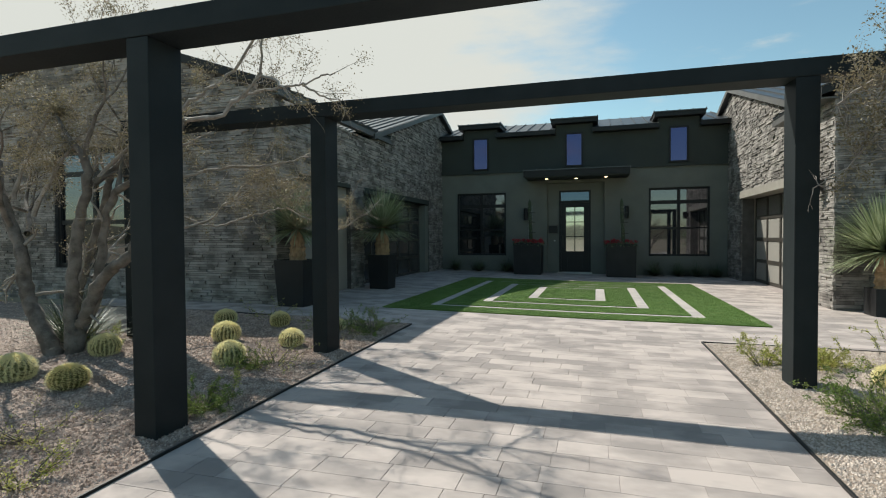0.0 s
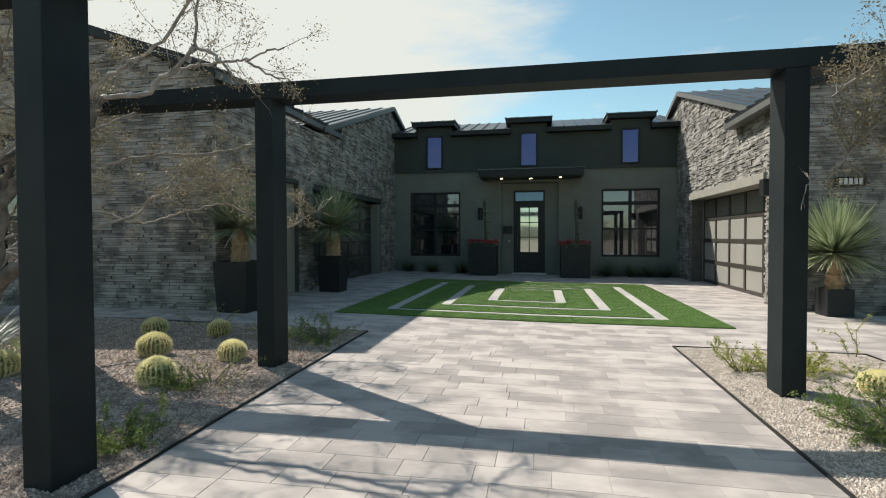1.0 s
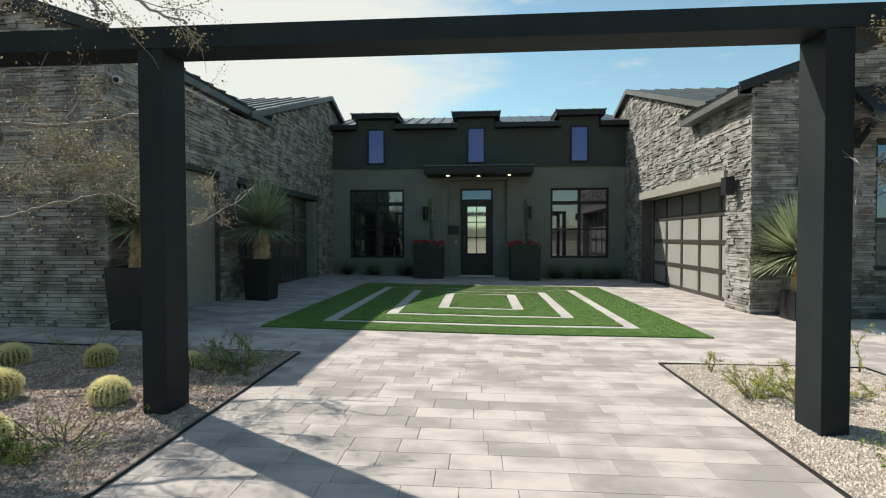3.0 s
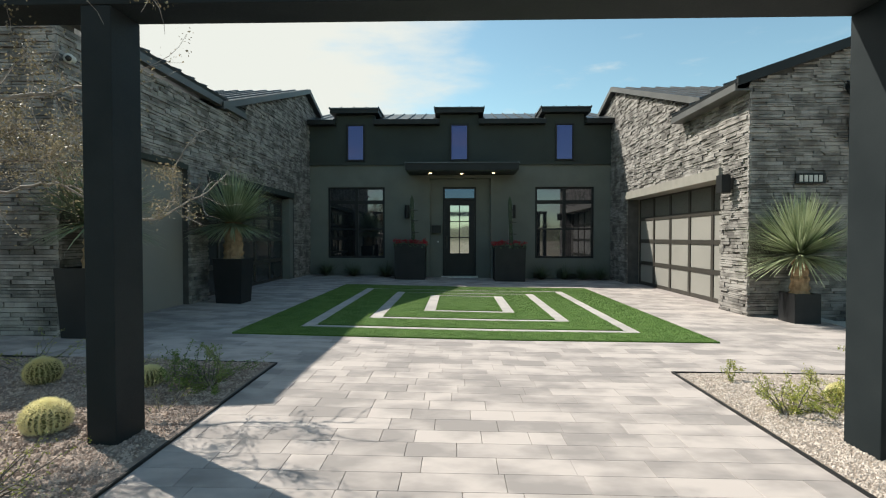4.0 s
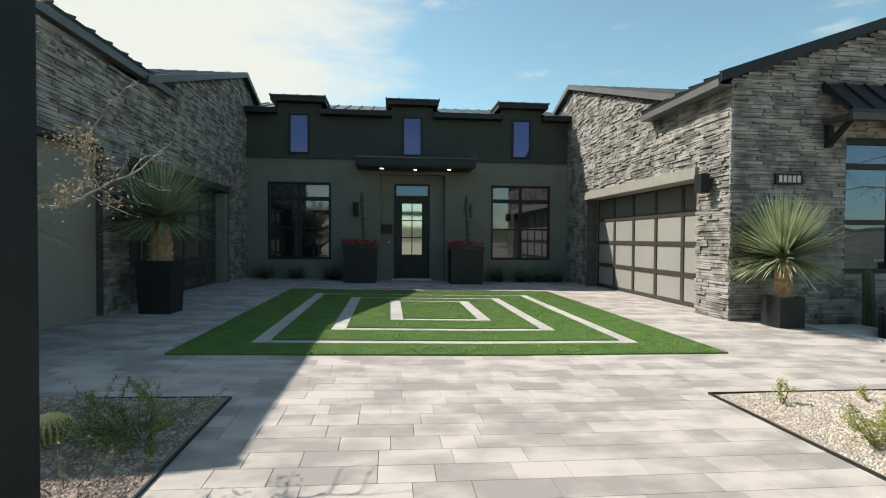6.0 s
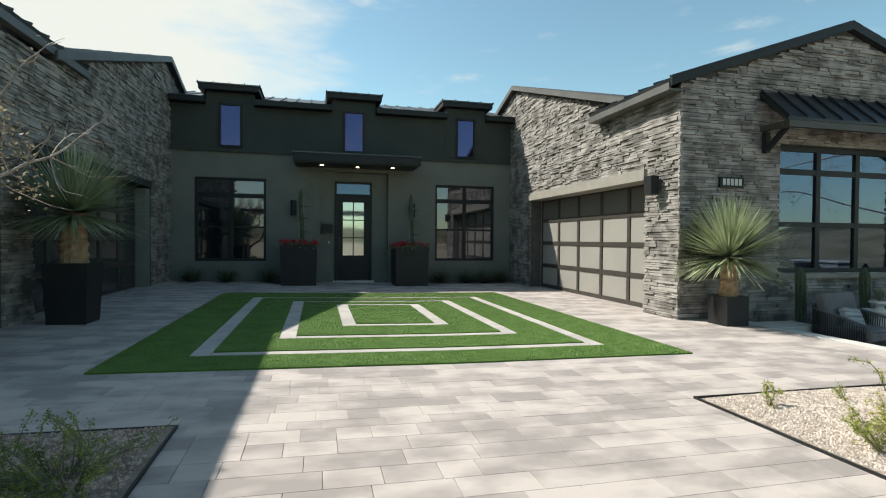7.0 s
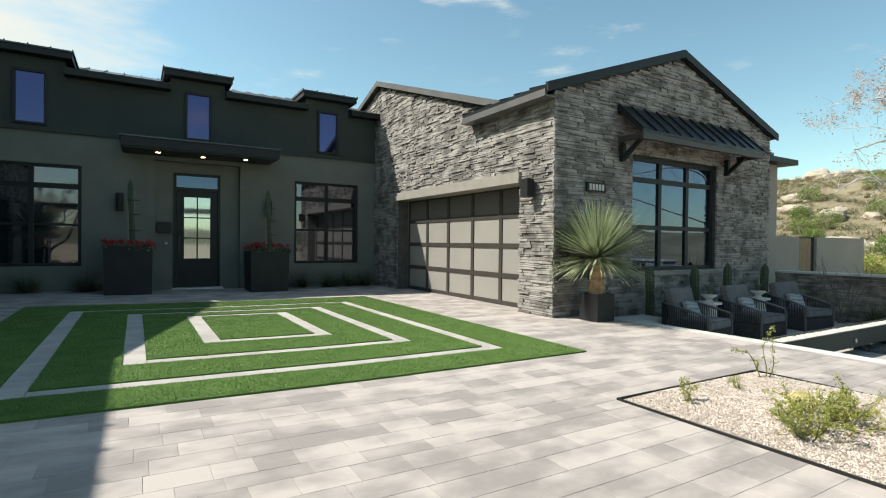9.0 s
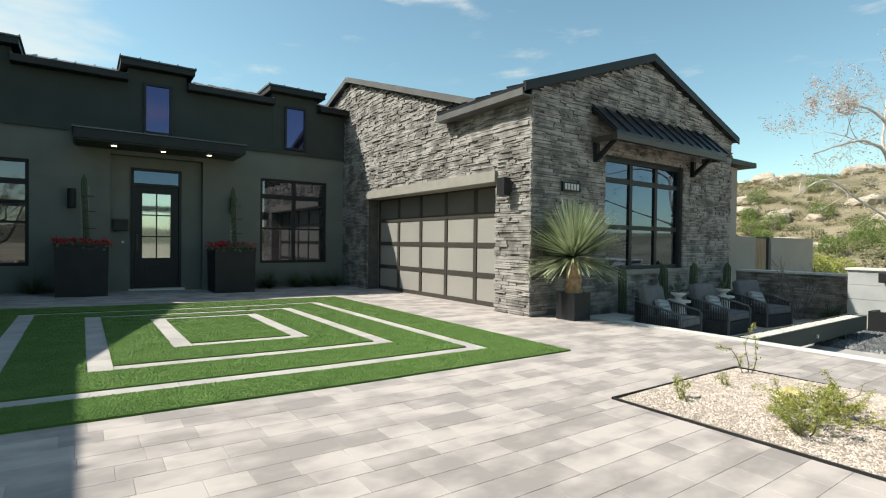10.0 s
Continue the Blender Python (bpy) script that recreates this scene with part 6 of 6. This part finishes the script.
def spans(y):
    s = [(DRIVE[0], DRIVE[1])]
    if y > YL:
        s = [(XL + 0.02, DRIVE[1])]
    if y > YR:
        s = [(XL + 0.02, XR - 0.02)]
    for x0, x1, y0, y1 in NO:
        if y0 < y < y1:
            cut = []
            for a, b in s:
                if b <= x0 or a >= x1:
                    cut.append((a, b))
                else:
                    if a < x0:
                        cut.append((a, x0))
                    if b > x1:
                        cut.append((x1, b))
            s = cut
    return s


rng = random.Random(8)
edges = [-5.8]
marks = sorted([7.205, TURF_R[2], TURF_R[3], YL, YR, 18.68])
while edges[-1] < 18.66:
    nxt = edges[-1] + COURSE
    for m in marks:
        if edges[-1] + 0.04 < m < nxt + 0.04:
            nxt = m
            break
    edges.append(min(nxt, 18.68))
shared = {}
single = 0
vs, fs = [], []
QUADS = ((4, 5, 6, 7), (8, 9, 5, 4), (9, 10, 6, 5), (10, 11, 7, 6), (11, 8, 4, 7), (0, 1, 9, 8), (1, 2, 10, 9), (2, 3, 11, 10), (3, 0, 8, 11))


def paver_verts(L, W, slope):
    """A paver with a small worn edge, round its own middle."""
    g, b = 0.0013, 0.0014
    out = []
    for s, z in ((g, -0.03), (g + b, 0.0), (g, -b)):
        for sx, sy in ((-1, -1), (1, -1), (1, 1), (-1, 1)):
            px, py = sx * (L / 2 - s), sy * (W / 2 - s)
            out.append((px, py, z + slope * px))
    return out


LENGTHS = (0.22, 0.31, 0.31, 0.43, 0.43, 0.56)
for a, b in zip(edges, edges[1:]):
    W = b - a
    if W < 0.02:
        continue
    for s0, s1 in spans((a + b) / 2):
        x = s0 - rng.choice((0.0, 0.15, 0.3, 0.4))
        while x < s1 - 0.01:
            L = rng.choice(LENGTHS)
            p, q = max(x, s0), min(x + L, s1)
            x += L
            if q - p < 0.03:
                continue
            if p < 0 < q:
                slope = -0.014
            else:
                slope = -0.02 if q <= 0 else -0.008
            if p < -6:
                slope = 0.0
            c = Vector(((p + q) / 2, (a + b) / 2, (gz(p) + gz(q)) / 2 + rng.uniform(-0.0006, 0.0006)))
            if 7.02 < c.y < 8.6 and -5.3 < c.x < 5.1 and single < 300 and W > 0.19:
                key = (round(q - p, 3), round(W, 3), slope)
                if key not in shared:
                    me = bpy.data.meshes.new("paver")
                    me.from_pydata(paver_verts(*key), [], QUADS)
                    me.materials.append(PAVER_P)
                    shared[key] = me
                o = new("paver", shared[key])
                o.location = c
                o.parent = drive
                single += 1
                continue
            n = len(vs)
            if c.y > 7.02:
                vs += [tuple(Vector(v) + c) for v in paver_verts(q - p, W, slope)]
            else:
                vs += [(v[0] + c.x, v[1] + c.y, v[2] + gz(v[0] + c.x, v[1] + c.y)) for v in paver_verts(q - p, W, 0.0)]
            fs += [tuple(n + i for i in f) for f in QUADS]
rest = raw("pavers", vs, fs, PAVER, drive)
rest["kind"] = "stuff"
